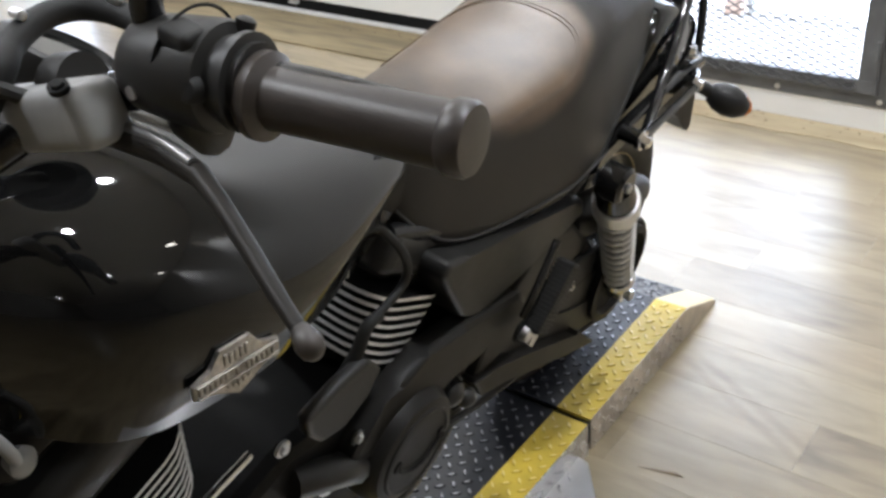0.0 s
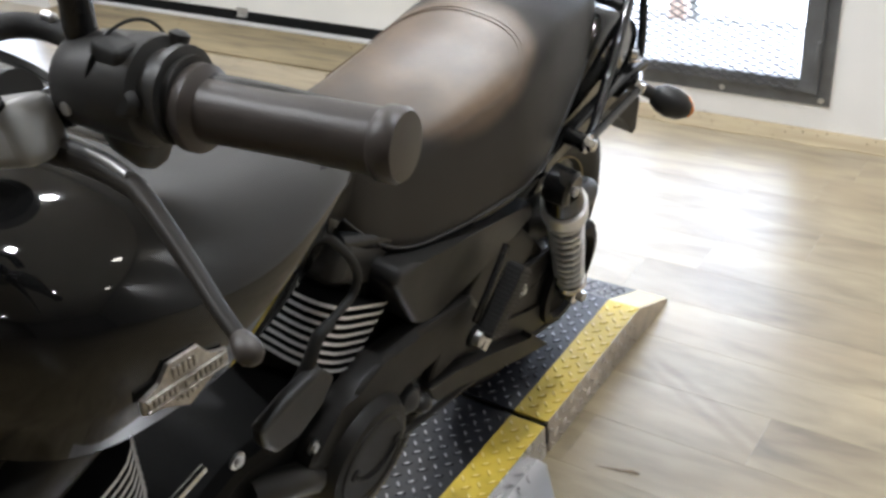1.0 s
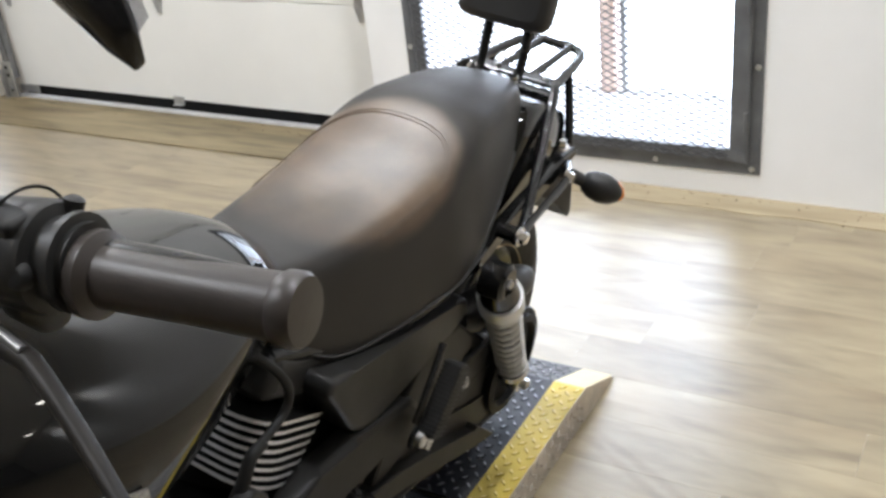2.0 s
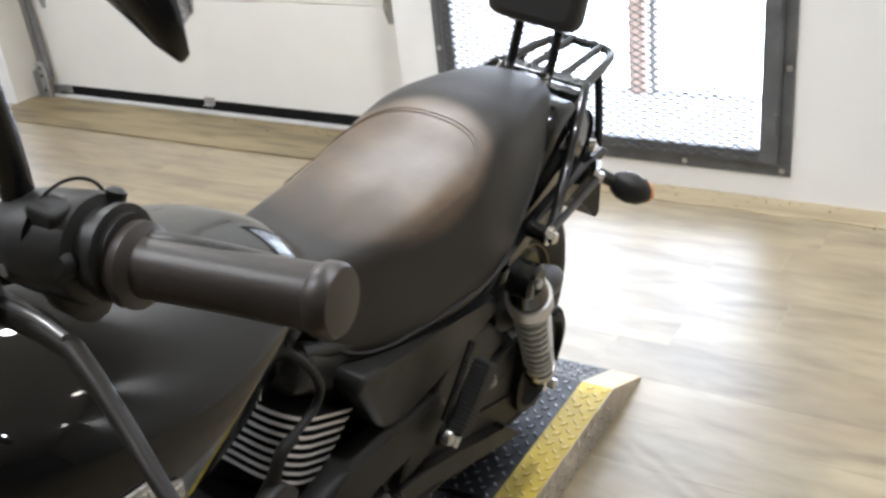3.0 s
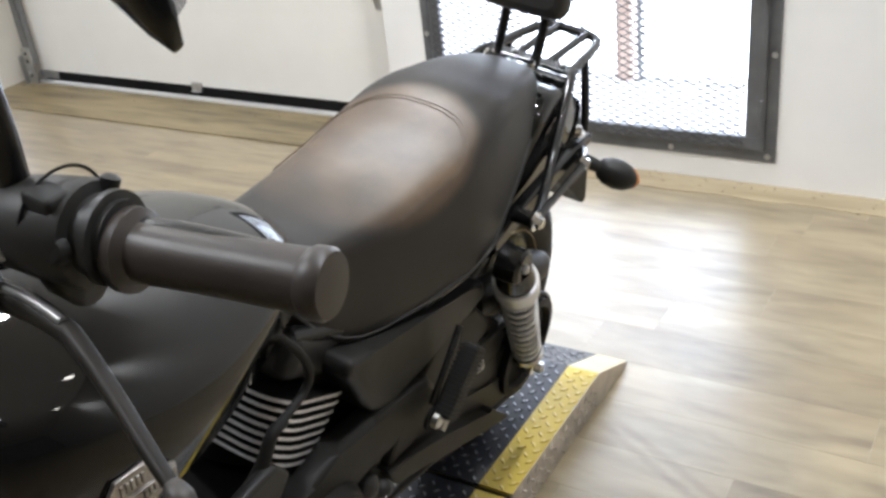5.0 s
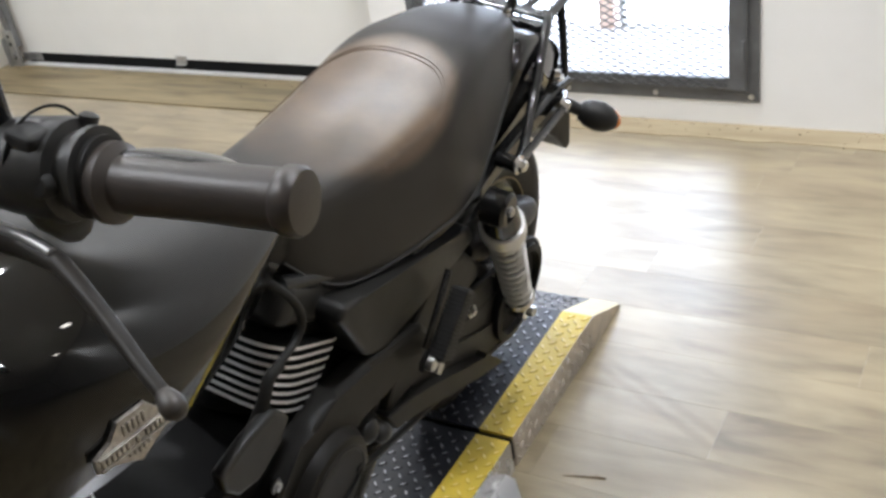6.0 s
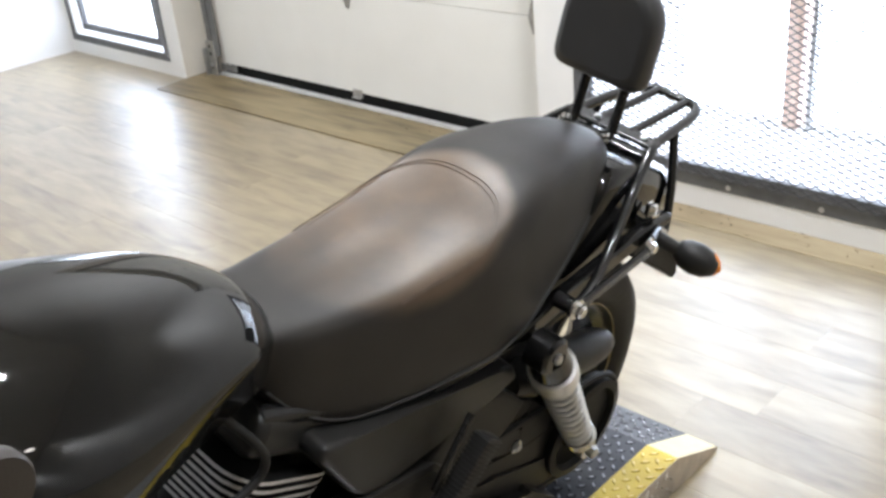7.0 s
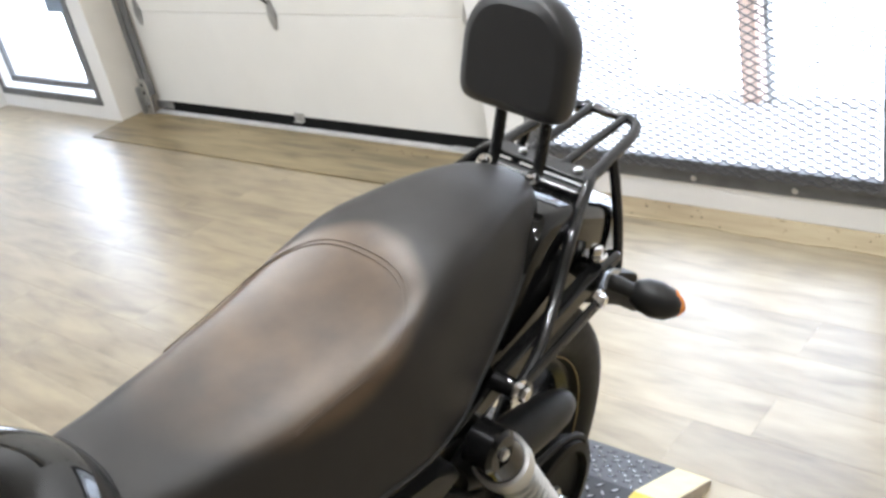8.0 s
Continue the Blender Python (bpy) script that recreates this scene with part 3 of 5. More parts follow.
def hinge(x, z):
    h = part("hinge", poly_plate([(-0.03, -0.004), (-0.01, 0.062), (0.01, 0.062), (0.03, 0.004), (0.011, -0.066), (-0.011, -0.066)], 0, 0.005, 0.0008), GALV, gate, "galvanised door hinge")
    h.matrix_local = Matrix.Translation((x, DOOR_Y - 0.001, z)) @ Matrix.Rotation(radians(-90), 4, "Z")
    k = part("knuckle", lathe((-0.027, -0.006, 0), (1, 0, 0), [(0, 0.011), (0.018, 0.011), (0.0185, 0.007), (0.0355, 0.007), (0.036, 0.011), (0.054, 0.011)], 14), GALV, h)
    k.matrix_local = h.matrix_local.inverted() @ Matrix.Translation((x, DOOR_Y - 0.006, z))
    for dz in (0.03, -0.03):
        s = bolt("screw", (0, 0, 0), (0, -1, 0), 0.005, DARK, h)
        s.matrix_local = h.matrix_local.inverted() @ Matrix.Translation((x, DOOR_Y - 0.005, z + dz))
    return h


for x in (-3.87, -2.868, -1.80):
    for k in (1, 2, 3, 4):
        hinge(x, 0.018 + k * PANEL_H)
clip = bmesh.new()
add_box(clip, (-2.905, DOOR_Y - 0.008, 0.035), (-2.84, DOOR_Y - 0.001, 0.075), 0.002)
add_box(clip, (-2.9, DOOR_Y - 0.024, 0.033), (-2.845, DOOR_Y - 0.006, 0.038), 0.001)
part("clip", clip, GALV, gate, "small galvanised bottom clip")
part("pull_cord", tube([(-2.868, DOOR_Y - 0.014, 0.568), (-2.885, DOOR_Y - 0.03, 0.598), (-2.925, DOOR_Y - 0.03, 0.638), (-2.935, DOOR_Y - 0.028, 0.708), (-2.925, DOOR_Y - 0.02, 0.79)], 0.0055, 8), SEAL, gate, "black cord loop")
for sx, bx in ((1, -3.955), (-1, -1.715)):
    tr = bmesh.new()
    add_box(tr, (bx - 0.022, DOOR_Y - 0.058, 0.1), (bx + 0.022, DOOR_Y - 0.053, 2.3), 0.001)
    add_box(tr, (bx + sx * 0.018, DOOR_Y - 0.058, 0.1), (bx + sx * 0.022, DOOR_Y - 0.02, 2.3), 0.001)
    add_box(tr, (bx - sx * 0.022, DOOR_Y - 0.058, 0.1), (bx - sx * 0.018, DOOR_Y - 0.01, 2.3), 0.001)
    part("track", tr, TRACK, gate, "grey steel roller track")
    br = bmesh.new()
    add_box(br, (bx - 0.03, DOOR_Y - 0.068, 0.0), (bx + 0.034, DOOR_Y - 0.06, 0.19), 0.002)
    add_box(br, (bx - sx * 0.034 - 0.003, DOOR_Y - 0.09, 0.0), (bx - sx * 0.034 + 0.003, DOOR_Y - 0.01, 0.15), 0.002)
    add_box(br, (bx + sx * 0.02 - 0.03, DOOR_Y - 0.012, 0.02), (bx + sx * 0.1 + 0.03, DOOR_Y - 0.002, 0.055), 0.002)
    add_lathe(br, (bx, DOOR_Y - 0.068, 0.06), (0, -1, 0), [(0, 0.012), (0.012, 0.012), (0.014, 0.008)], 10)
    part("bottom_bracket", br, GALV, gate, "galvanised bottom bracket")
    for z in (0.05, 0.12, 0.16):
        bolt("bolt", (bx, DOOR_Y - 0.068, z), (0, -1, 0), 0.006, DARK, gate)

# plywood board at the door, worn wood edge along the wall
ply = bmesh.new()
o = [(-4.035, 2.711), (-1.66, 2.735), (-1.66, 2.906), (-1.668, 3.05), (-4.052, 3.05), (-4.052, 2.906)]
lo = [ply.verts.new((x, y, -0.003)) for x, y in o]
hi = [ply.verts.new((x, y, 0.006)) for x, y in o]
ply.faces.new(lo[::-1])
ply.faces.new(hi)
for k in range(len(o)):
    ply.faces.new((lo[k], lo[(k + 1) % len(o)], hi[(k + 1) % len(o)], hi[k]))
tagged(part("plywood_sheet", ply, PLY, smooth=False), "brown plywood sheet laid on the floor before the door", "board")
edge_rng = random.Random(11)
edge = [(-1.6 + 0.09 * k, 2.79 + edge_rng.uniform(-0.007, 0.007)) for k in range(150)]
outline = edge + [(edge[-1][0], WALL_Y), (-1.6, WALL_Y)]
eb = bmesh.new()
lo = [eb.verts.new((x, y, -0.003)) for x, y in outline]
hi = [eb.verts.new((x, y, 0.0025)) for x, y in outline]
eb.faces.new(hi)
for k in range(len(outline)):
    eb.faces.new((lo[k], lo[(k + 1) % len(outline)], hi[(k + 1) % len(outline)], hi[k]))
strip = part("floor_edge_strip", eb, wood("bare_edge_board", (0.27, 0.21, 0.12), (0.42, 0.345, 0.22), 0.5, 1.6, 12.0, False, coat=0.5, polish=0.4), smooth=False)
tagged(strip, "bare tan board along the foot of the wall", "trim", kind="structure")

# x, y, watts, beam in degrees: those close to the wall are narrow downlights
LAMPS = [(-0.9, 2.38, 24.0, 110), (-2.7, 1.75, 64.0, 180), (-1.25, -0.4, 40.0, 180), (-2.9, -0.6, 30.0, 180), (0.53, 1.1, 36.0, 150), (1.9, 2.6, 15.0, 90), (3.3, 0.8, 26.0, 180), (4.3, 2.6, 20.0, 90), (7.1, -4.4, 24.0, 180)]
# round ceiling lamp discs: some set by tank reflections, others added as unseen fill
for lx, ly, watts, beam in LAMPS:
    lamp = thing("ceiling_lamp", "round white recessed ceiling lamp, one of a set partly added as fill", "lamp", "ceiling lamps", m=pose(lx, ly, CEIL_Z))
    part("trim_ring", lathe((0, 0, 0), (0, 0, -1), [(0, 0.105), (0.012, 0.1), (0.014, 0.085), (0.004, 0.083)], 32), WALL, lamp)
    part("diffuser", lathe((0, 0, -0.003), (0, 0, -1), [(0, 0.08), (0.003, 0.08)], 32), LAMP_GLOW, lamp, "glowing white disc")
    li = new("ceiling_light", bpy.data.lights.new("ceiling_light", "AREA"))
    li.data.shape, li.data.size, li.data.energy, li.data.color = "DISK", 0.16, watts, (0.905, 0.94, 1.0)
    li.data.spread = radians(beam)
    li.matrix_world = pose(lx, ly, CEIL_Z - 0.02)
# daylight in the openings
for nm, x0, x1, y, e in (("daylight_caged_window", -1.45, -0.29, BAY_Y + 0.09, 58.0), ("daylight_door_window", -5.19, -4.24, WALL_Y + 0.25, 40.0)):
    li = new(nm, bpy.data.lights.new(nm, "AREA"))
    li.data.shape, li.data.size, li.data.size_y, li.data.energy, li.data.color = "RECTANGLE", x1 - x0, 1.37, e, (0.72, 0.82, 1.0)
    li.matrix_world = pose((x0 + x1) / 2, y, 0.787, -90, 0, 0)

# ---- the lift ----
LX1, DECK_Z, SEAM_Y = -0.313, 0.073, 1.24
LX0 = LX1 - 0.66


def nubs(x0, x1, y0, y1, zf, pitch=0.0245, length=0.0118, width=0.0032, high=0.0025):
    """Raised lozenges in the herringbone of tread plate."""
    bm = bmesh.new()
    s = pitch * 0.7071
    for i in range(int((x1 - x0) / s)):
        for j in range(int((y1 - y0) / s)):
            if (i + j) % 2:
                continue
            cx, cy = x0 + (i + 0.5) * s, y0 + (j + 0.5) * s
            a = radians(45 if (i // 1) % 2 else -45) + random.uniform(-0.03, 0.03)
            u, w = Vector((math.cos(a), math.sin(a), 0)), Vector((-math.sin(a), math.cos(a), 0))
            c = Vector((cx, cy, 0))
            ring = [c + u * length, c + u * length * 0.4 + w * width, c - u * length * 0.4 + w * width, c - u * length, c - u * length * 0.4 - w * width, c + u * length * 0.4 - w * width]
            lo = [bm.verts.new((p.x, p.y, zf(p.y))) for p in ring]
            hi = [bm.verts.new((c.x + (p.x - c.x) * 0.62, c.y + (p.y - c.y) * 0.62, zf(c.y + (p.y - c.y) * 0.62) + high)) for p in ring]
            f = bm.faces.new(hi)
            f.material_index = 1
            for k in range(6):
                bm.faces.new((lo[k], lo[(k + 1) % 6], hi[(k + 1) % 6], hi[k]))
    return bm


def ramp_z(y):
    return 0.076 + 0.004 * (y - SEAM_Y) / 0.43 if y < 1.67 else max(0.01, 0.08 - (y - 1.67) * 0.07 / 0.16)


lift = thing("motorcycle_lift", "low lift with black and yellow tread-plate deck and ramp", "lift")
YW = 0.074


def slab(x0, x1, ys, zf, thick):
    """A sheet bent along y."""
    bm = bmesh.new()
    rings = [[(x0, y, zf(y) - thick), (x1, y, zf(y) - thick), (x1, y, zf(y)), (x0, y, zf(y))] for y in ys]
    return add_rings(bm, rings)


def flat(y):
    return DECK_Z


deck_ys = [-1.3, SEAM_Y - 0.006]
ramp_ys = [SEAM_Y + 0.006, 1.67]
for nm, ys, zf in (("deck", deck_ys, flat), ("ramp", ramp_ys, ramp_z)):
    part(nm + "_plate", slab(LX0 + YW, LX1 - YW, ys, zf, 0.006), PLATE_BLACK, lift, "black painted tread plate", smooth=False)
    tagged(part(nm + "_tread", nubs(LX0 + YW + 0.004, LX1 - YW - 0.002, (0.2 if nm == "deck" else ys[0]), ys[-1] - 0.004, zf), [PLATE_BLACK, GLINT_TIP], lift, "raised lozenges with glints coloured into their tops"), kind="stuff")
    for x0, x1 in ((LX1 - YW, LX1), (LX0, LX0 + YW)):
        part(nm + "_edge", slab(x0, x1, ys, zf, 0.006), PLATE_YELLOW, lift, "yellow painted edge", smooth=False)
        tagged(part(nm + "_edge_tread", nubs(x0 + 0.003, x1 - 0.001, (0.2 if nm == "deck" else ys[0]), ys[-1] - 0.004, zf), [PLATE_YELLOW, SHEEN_YELLOW], lift, "yellow lozenges with sheen coloured into their tops"), kind="stuff")
    for x0, x1 in ((LX1 - 0.006, LX1 + 0.001), (LX0 - 0.001, LX0 + 0.006)):
        bm = bmesh.new()
        rings = [[(x0, y, 0.0), (x1, y, 0.0), (x1, y, zf(y) - 0.0005), (x0, y, zf(y) - 0.0005)] for y in ys]
        part(nm + "_skirt", add_rings(bm, rings), PLATE_BARE if nm == "ramp" else PLATE_STEEL, lift, "worn steel side skirt", smooth=False)
# the sloping lip at the ramp's end, worn, its sheen painted as paler yellow
lip_ys = [1.67, 1.83]
part("lip_plate", slab(LX0 + YW, LX1 - YW, lip_ys, ramp_z, 0.006), PLATE_BLACK, lift, "black painted tread plate", smooth=False)
tagged(part("lip_tread", nubs(LX0 + YW + 0.004, LX1 - YW - 0.002, 1.672, 1.825, ramp_z), [PLATE_BLACK, PLATE_STEEL], lift, "raised lozenges with glints coloured into their tops"), kind="stuff")
for x0, x1 in ((LX1 - YW, LX1), (LX0, LX0 + YW)):
    part("lip_edge", slab(x0, x1, lip_ys, ramp_z, 0.006), PALE_LIP, lift, "worn yellow lip with its sheen coloured in", smooth=False)
for x0, x1 in ((LX1 - 0.006, LX1 + 0.001), (LX0 - 0.001, LX0 + 0.006)):
    part("lip_skirt", add_rings(bmesh.new(), [[(x0, y, 0.0), (x1, y, 0.0), (x1, y, ramp_z(y) - 0.0005), (x0, y, ramp_z(y) - 0.0005)] for y in lip_ys]), PLATE_BARE, lift, "worn steel side skirt", smooth=False)
# lozenges on the ramp's bare flank
side = nubs(0.003, 0.074, SEAM_Y + 0.01, 1.66, lambda y: 0.0)
bmesh.ops.transform(side, matrix=Matrix(((0, 0, 1, LX1 + 0.001), (0, 1, 0, 0), (1, 0, 0, 0), (0, 0, 0, 1))), verts=side.verts[:])
tagged(part("flank_tread", side, [PLATE_BARE, PLATE_STEEL], lift, "worn lozenges on bare plate"), kind="stuff")
part("seam", box((LX0, SEAM_Y - 0.006, 0.02), (LX1 - 0.001, SEAM_Y + 0.006, 0.066)), DARK, lift, "black gap at the ramp hinge", smooth=False)
# bare aluminium wing beside the deck
wing = bmesh.new()
o = [(LX1 + 0.001, 1.2), (-0.29, 1.195), (-0.2, 1.08), (-0.08, 0.9), (-0.08, 0.1), (LX1 + 0.001, 0.1)]
lo = [wing.verts.new((x, y, 0.012)) for x, y in o]
hi = [wing.verts.new((x, y, 0.018)) for x, y in o]
wing.faces.new(lo[::-1])
wing.faces.new(hi)
for k in range(len(o)):
    wing.faces.new((lo[k], lo[(k + 1) % len(o)], hi[(k + 1) % len(o)], hi[k]))
part("wing", wing, WING_PLATE, lift, "bare aluminium tread-plate wing", smooth=False)
tagged(part("wing_tread", nubs(LX1 + 0.004, -0.275, 1.1, 1.185, lambda y: 0.018, high=0.0045), [WING_PLATE, PLATE_STEEL], lift), kind="stuff")
tagged(part("wing_tread", nubs(LX1 + 0.004, -0.215, 0.75, 1.1, lambda y: 0.018, high=0.0045), [WING_PLATE, PLATE_STEEL], lift), kind="stuff")
part("wing_foot", box((LX1 + 0.02, 0.15, 0.0), (-0.1, 0.88, 0.013)), DARK, lift, smooth=False)

# ---- the motorcycle, leaning on its side stand; x to its left, y to its rear, z up ----
bike = thing("motorcycle", "black cruiser motorcycle with a brown-black seat, leaning on the lift", "motorcycle", m=pose(-0.508, -0.004, 0.088, -0.44, 12.96, 0.53))
GUARD = mat("dull_black_guard", (0.0115, 0.0108, 0.0098), 0.46, var=0.3, scale=30, bump=0.1, spec=0.2)
AXLE_Y, AXLE_Z, FRONT_Y = 1.368, 0.297, -0.115


def P(name, bm, material, label="", parent=None, **k):
    return part(name, bm, material, parent or bike, label, **k)


# tank: y, half width, height of its lower edge, crown
TANK = [(0.20, 0.083, 0.876, 0.980), (0.23, 0.126, 0.860, 0.990), (0.27, 0.163, 0.850, 0.995), (0.33, 0.182, 0.850, 0.990), (0.42, 0.190, 0.856, 0.972), (0.50, 0.178, 0.862, 0.947),
        (0.58, 0.154, 0.866, 0.925), (0.64, 0.132, 0.862, 0.908), (0.68, 0.117, 0.853, 0.896), (0.71, 0.101, 0.842, 0.884), (0.735, 0.070, 0.825, 0.862), (0.748, 0.03, 0.80, 0.83)]
TANK_Y = np.linspace(0.2, 0.748, 111)
TANK_FAIR = np.array([lerp_rows(TANK, float(y)) for y in TANK_Y])
for _ in range(40):
    TANK_FAIR[3:-4] = 0.5 * TANK_FAIR[3:-4] + 0.25 * (TANK_FAIR[2:-5] + TANK_FAIR[4:-3])


def tank_ring(y, n=64):
    """A cut of the tank: a round crown, upright flanks, a hard lower edge and a tucked band below it."""
    w, ze, zt = (float(np.interp(y, TANK_Y, TANK_FAIR[:, k])) for k in range(3))
    f = (y - 0.2) / 0.55
    fx, fz = 0.8 + 0.34 * f, 0.74 + 0.42 * f
    up, low = [], []
    for k in range(n + 1):
        a = math.pi * k / n
        c, s = math.cos(a), math.sin(a)
        up.append((w * math.copysign(abs(c) ** fx, c), y, ze + (zt - ze) * max(s, 0.0) ** fz))
    tuck = 0.05 * min(1.0, (0.76 - y) / 0.06)
    for k in range(1, 9):
        low.append((-w * (1 - 0.07 * (k / 9) ** 1.2), y, ze - tuck * k / 8))
    for k in range(8, 0, -1):
        low.append((w * (1 - 0.07 * (k / 9) ** 1.2), y, ze - tuck * k / 8))
    return up + low


ys = [float(y) for y in TANK_Y[::2]]
tank = P("fuel_tank", add_rings(bmesh.new(), [tank_ring(y) for y in ys]), PAINT_BLACK, "gloss black fuel tank", angle=60)
# rubber lip where tank and seat meet, with a small latch cover
part("rear_lip", tube([(0.07, 0.722, 0.80), (0.06, 0.73, 0.828), (0.03, 0.738, 0.843), (-0.03, 0.738, 0.843), (-0.06, 0.73, 0.828), (-0.07, 0.722, 0.80)], 0.006, 8), RUBBER, tank)

# tank badge: a plain bright shield with a bar across it
bm = poly_plate([(-0.05, 0.006), (-0.028, 0.012), (-0.018, 0.03), (0.018, 0.03), (0.028, 0.012), (0.05, 0.006), (0.05, -0.012), (0.03, -0.014), (0.0, -0.034), (-0.03, -0.014), (-0.05, -0.012)], 0, 0.005, 0.0014)
add_box(bm, (0.004, -0.047, -0.011), (0.0085, 0.047, -0.0085), 0.0006)
add_box(bm, (0.004, -0.047, 0.0025), (0.0085, 0.047, 0.005), 0.0006)
for k in range(15):
    if k not in (6, 8):
        add_box(bm, (0.004, -0.045 + k * 0.006, -0.007), (0.0082, -0.0415 + k * 0.006, 0.001), 0.0005)
for k in range(5):
    add_box(bm, (0.004, -0.0145 + k * 0.006, 0.011), (0.0075, -0.0105 + k * 0.006, 0.0235), 0.0006)
    add_box(bm, (0.004, -0.0145 + k * 0.006, -0.0215 + 0.0022 * abs(k - 2)), (0.0075, -0.0105 + k * 0.006, -0.0145), 0.0006)
badge = P("tank_badge", bm, BADGE, "bright metal shield badge")
q0, q1, q2 = (Vector(tank_ring(y)[k]) for y, k in ((0.362, 1), (0.372, 1), (0.362, 2)))
ey = (q1 - q0).normalized()
ex = ey.cross(q2 - q0).normalized()
ex = ex if ex.x > 0 else -ex
ez = ex.cross(ey)
badge.matrix_local = Matrix((( ex.x, ey.x, ez.x, q0.x), (ex.y, ey.y, ez.y, q0.y), (ex.z, ey.z, ez.z, q0.z), (0, 0, 0, 1))) @ Matrix.Translation((0.0003, -0.006, -0.013)) @ Matrix.Scale(0.86, 4)

# seat: y, half width, bottom, top
SEAT = [(0.70, 0.041, 0.79, 0.816), (0.73, 0.084, 0.725, 0.827), (0.80, 0.108, 0.664, 0.820), (0.9, 0.126, 0.645, 0.819), (1.0, 0.139, 0.641, 0.824), (1.06, 0.146, 0.642, 0.833), (1.13, 0.140, 0.651, 0.853),
        (1.18, 0.130, 0.674, 0.860), (1.24, 0.117, 0.704, 0.857), (1.3, 0.101, 0.737, 0.852), (1.36, 0.081, 0.775, 0.841), (1.4, 0.054, 0.804, 0.830), (1.42, 0.014, 0.820, 0.822)]


# the seat's cut: way from foot to crown, share of the half width, share of the height
SEAT_CUT = [(0.0, 0.9, 0.0), (0.06, 0.985, 0.06), (0.14, 1.0, 0.16), (0.3, 0.96, 0.42), (0.44, 0.89, 0.68), (0.54, 0.825, 0.85), (0.6, 0.765, 0.925), (0.67, 0.66, 0.962), (0.8, 0.44, 0.985), (0.9, 0.22, 0.998), (1.0, 0.0, 1.0)]


def seat_point(y, a):
    """A point of the seat's skin: a from 0 (left foot) over 0.5 (crown) to 1 (right foot)."""
    w, zb, zt = lerp_rows(SEAT, y)
    s, u = (1, a) if a <= 0.5 else (-1, 1 - a)
    fx, fz = lerp_rows(SEAT_CUT, u * 2)
    dish = 0.010 * math.exp(-((y - 0.93) / 0.1) ** 2) * (1 - fx) * (u > 0.3)
    return Vector((s * w * fx, y, zb + (zt - zb) * fz - dish))


ys = [0.70 + 0.72 * i / 60 for i in range(61)]
rings = []
for y in ys:
    ring = [seat_point(y, k / 36) for k in range(37)]
    w, zb, zt = lerp_rows(SEAT, y)
    rings.append(ring + [Vector((-w * 0.6, y, zb - 0.004)), Vector((w * 0.6, y, zb - 0.004))])
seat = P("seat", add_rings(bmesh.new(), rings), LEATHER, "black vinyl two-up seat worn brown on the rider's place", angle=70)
# double stitching: an arc behind the rider's place that runs forward along both shoulders
for off in (0.0, 0.007):
    pts = []
    for k in range(97):
        u = 0.74 * (-1 + 2 * k / 96)
        v = min(1.0, abs(u) / 0.55)
        fade = max(0.0, (abs(u) - 0.55) / 0.45)
        yy = 0.99 + (0.132 + off) * math.sqrt(max(0.0, 1 - v ** 2.3)) - 0.2 * fade
        aa = (0.205 + off * 0.9) * v ** 0.9 + 0.05 * fade ** 2
        pts.append(seat_point(yy, 0.5 - math.copysign(aa, u)) + Vector((0, 0, 0.0004)))
    part("seam", tube(pts, 0.0007, 6, False), THREAD, seat, "double stitched seam")
part("front_welt", tube([seat_point(0.735 - 0.02 * abs(k - 12) / 12, 0.14 + 0.72 * k / 24) + Vector((0, 0, 0.001)) for k in range(25)], 0.0032, 8, False), LEATHER_BLACK, seat, "rolled front edge of the seat")
part("welt", tube([seat_point(0.72 + 0.67 * k / 40, 0.05) + Vector((0.001, 0, 0)) for k in range(41)], 0.0022, 6, False), LEATHER_BLACK, seat)

# breather hose with its clip at the tank's rear corner
hose = P("breather_hose", tube([(0.088, 0.65, 0.868), (0.092, 0.675, 0.852), (0.094, 0.69, 0.83), (0.09, 0.7, 0.8)], 0.0055, 10), RUBBER, "black breather hose")
part("hose_clip", lathe((0.0925, 0.68, 0.848), (0.05, 0.55, -0.8), [(0, 0.0068), (0.009, 0.0068)], 16), STEEL, hose, "bright spring clip")

# under-seat side covers
COVER = [(0.742, 0.668), (0.752, 0.688), (0.80, 0.672), (0.94, 0.641), (1.08, 0.608), (1.114, 0.600), (1.13, 0.566), (1.06, 0.552), (0.95, 0.560), (0.835, 0.537), (0.80, 0.568)]
for s in (1, -1):
    P("side_cover", poly_plate(COVER, s * 0.075, s * 0.14, 0.012, 4), SATIN, "satin black plastic side cover")
P("seat_pan", poly_plate([(0.74, 0.78), (0.8, 0.66), (1.1, 0.63), (1.3, 0.70), (1.36, 0.77), (1.3, 0.78)], -0.075, 0.075, 0.01), DARK)
P("battery_box", box((-0.09, 0.74, 0.42), (0.09, 1.05, 0.66), 0.01), DARK)

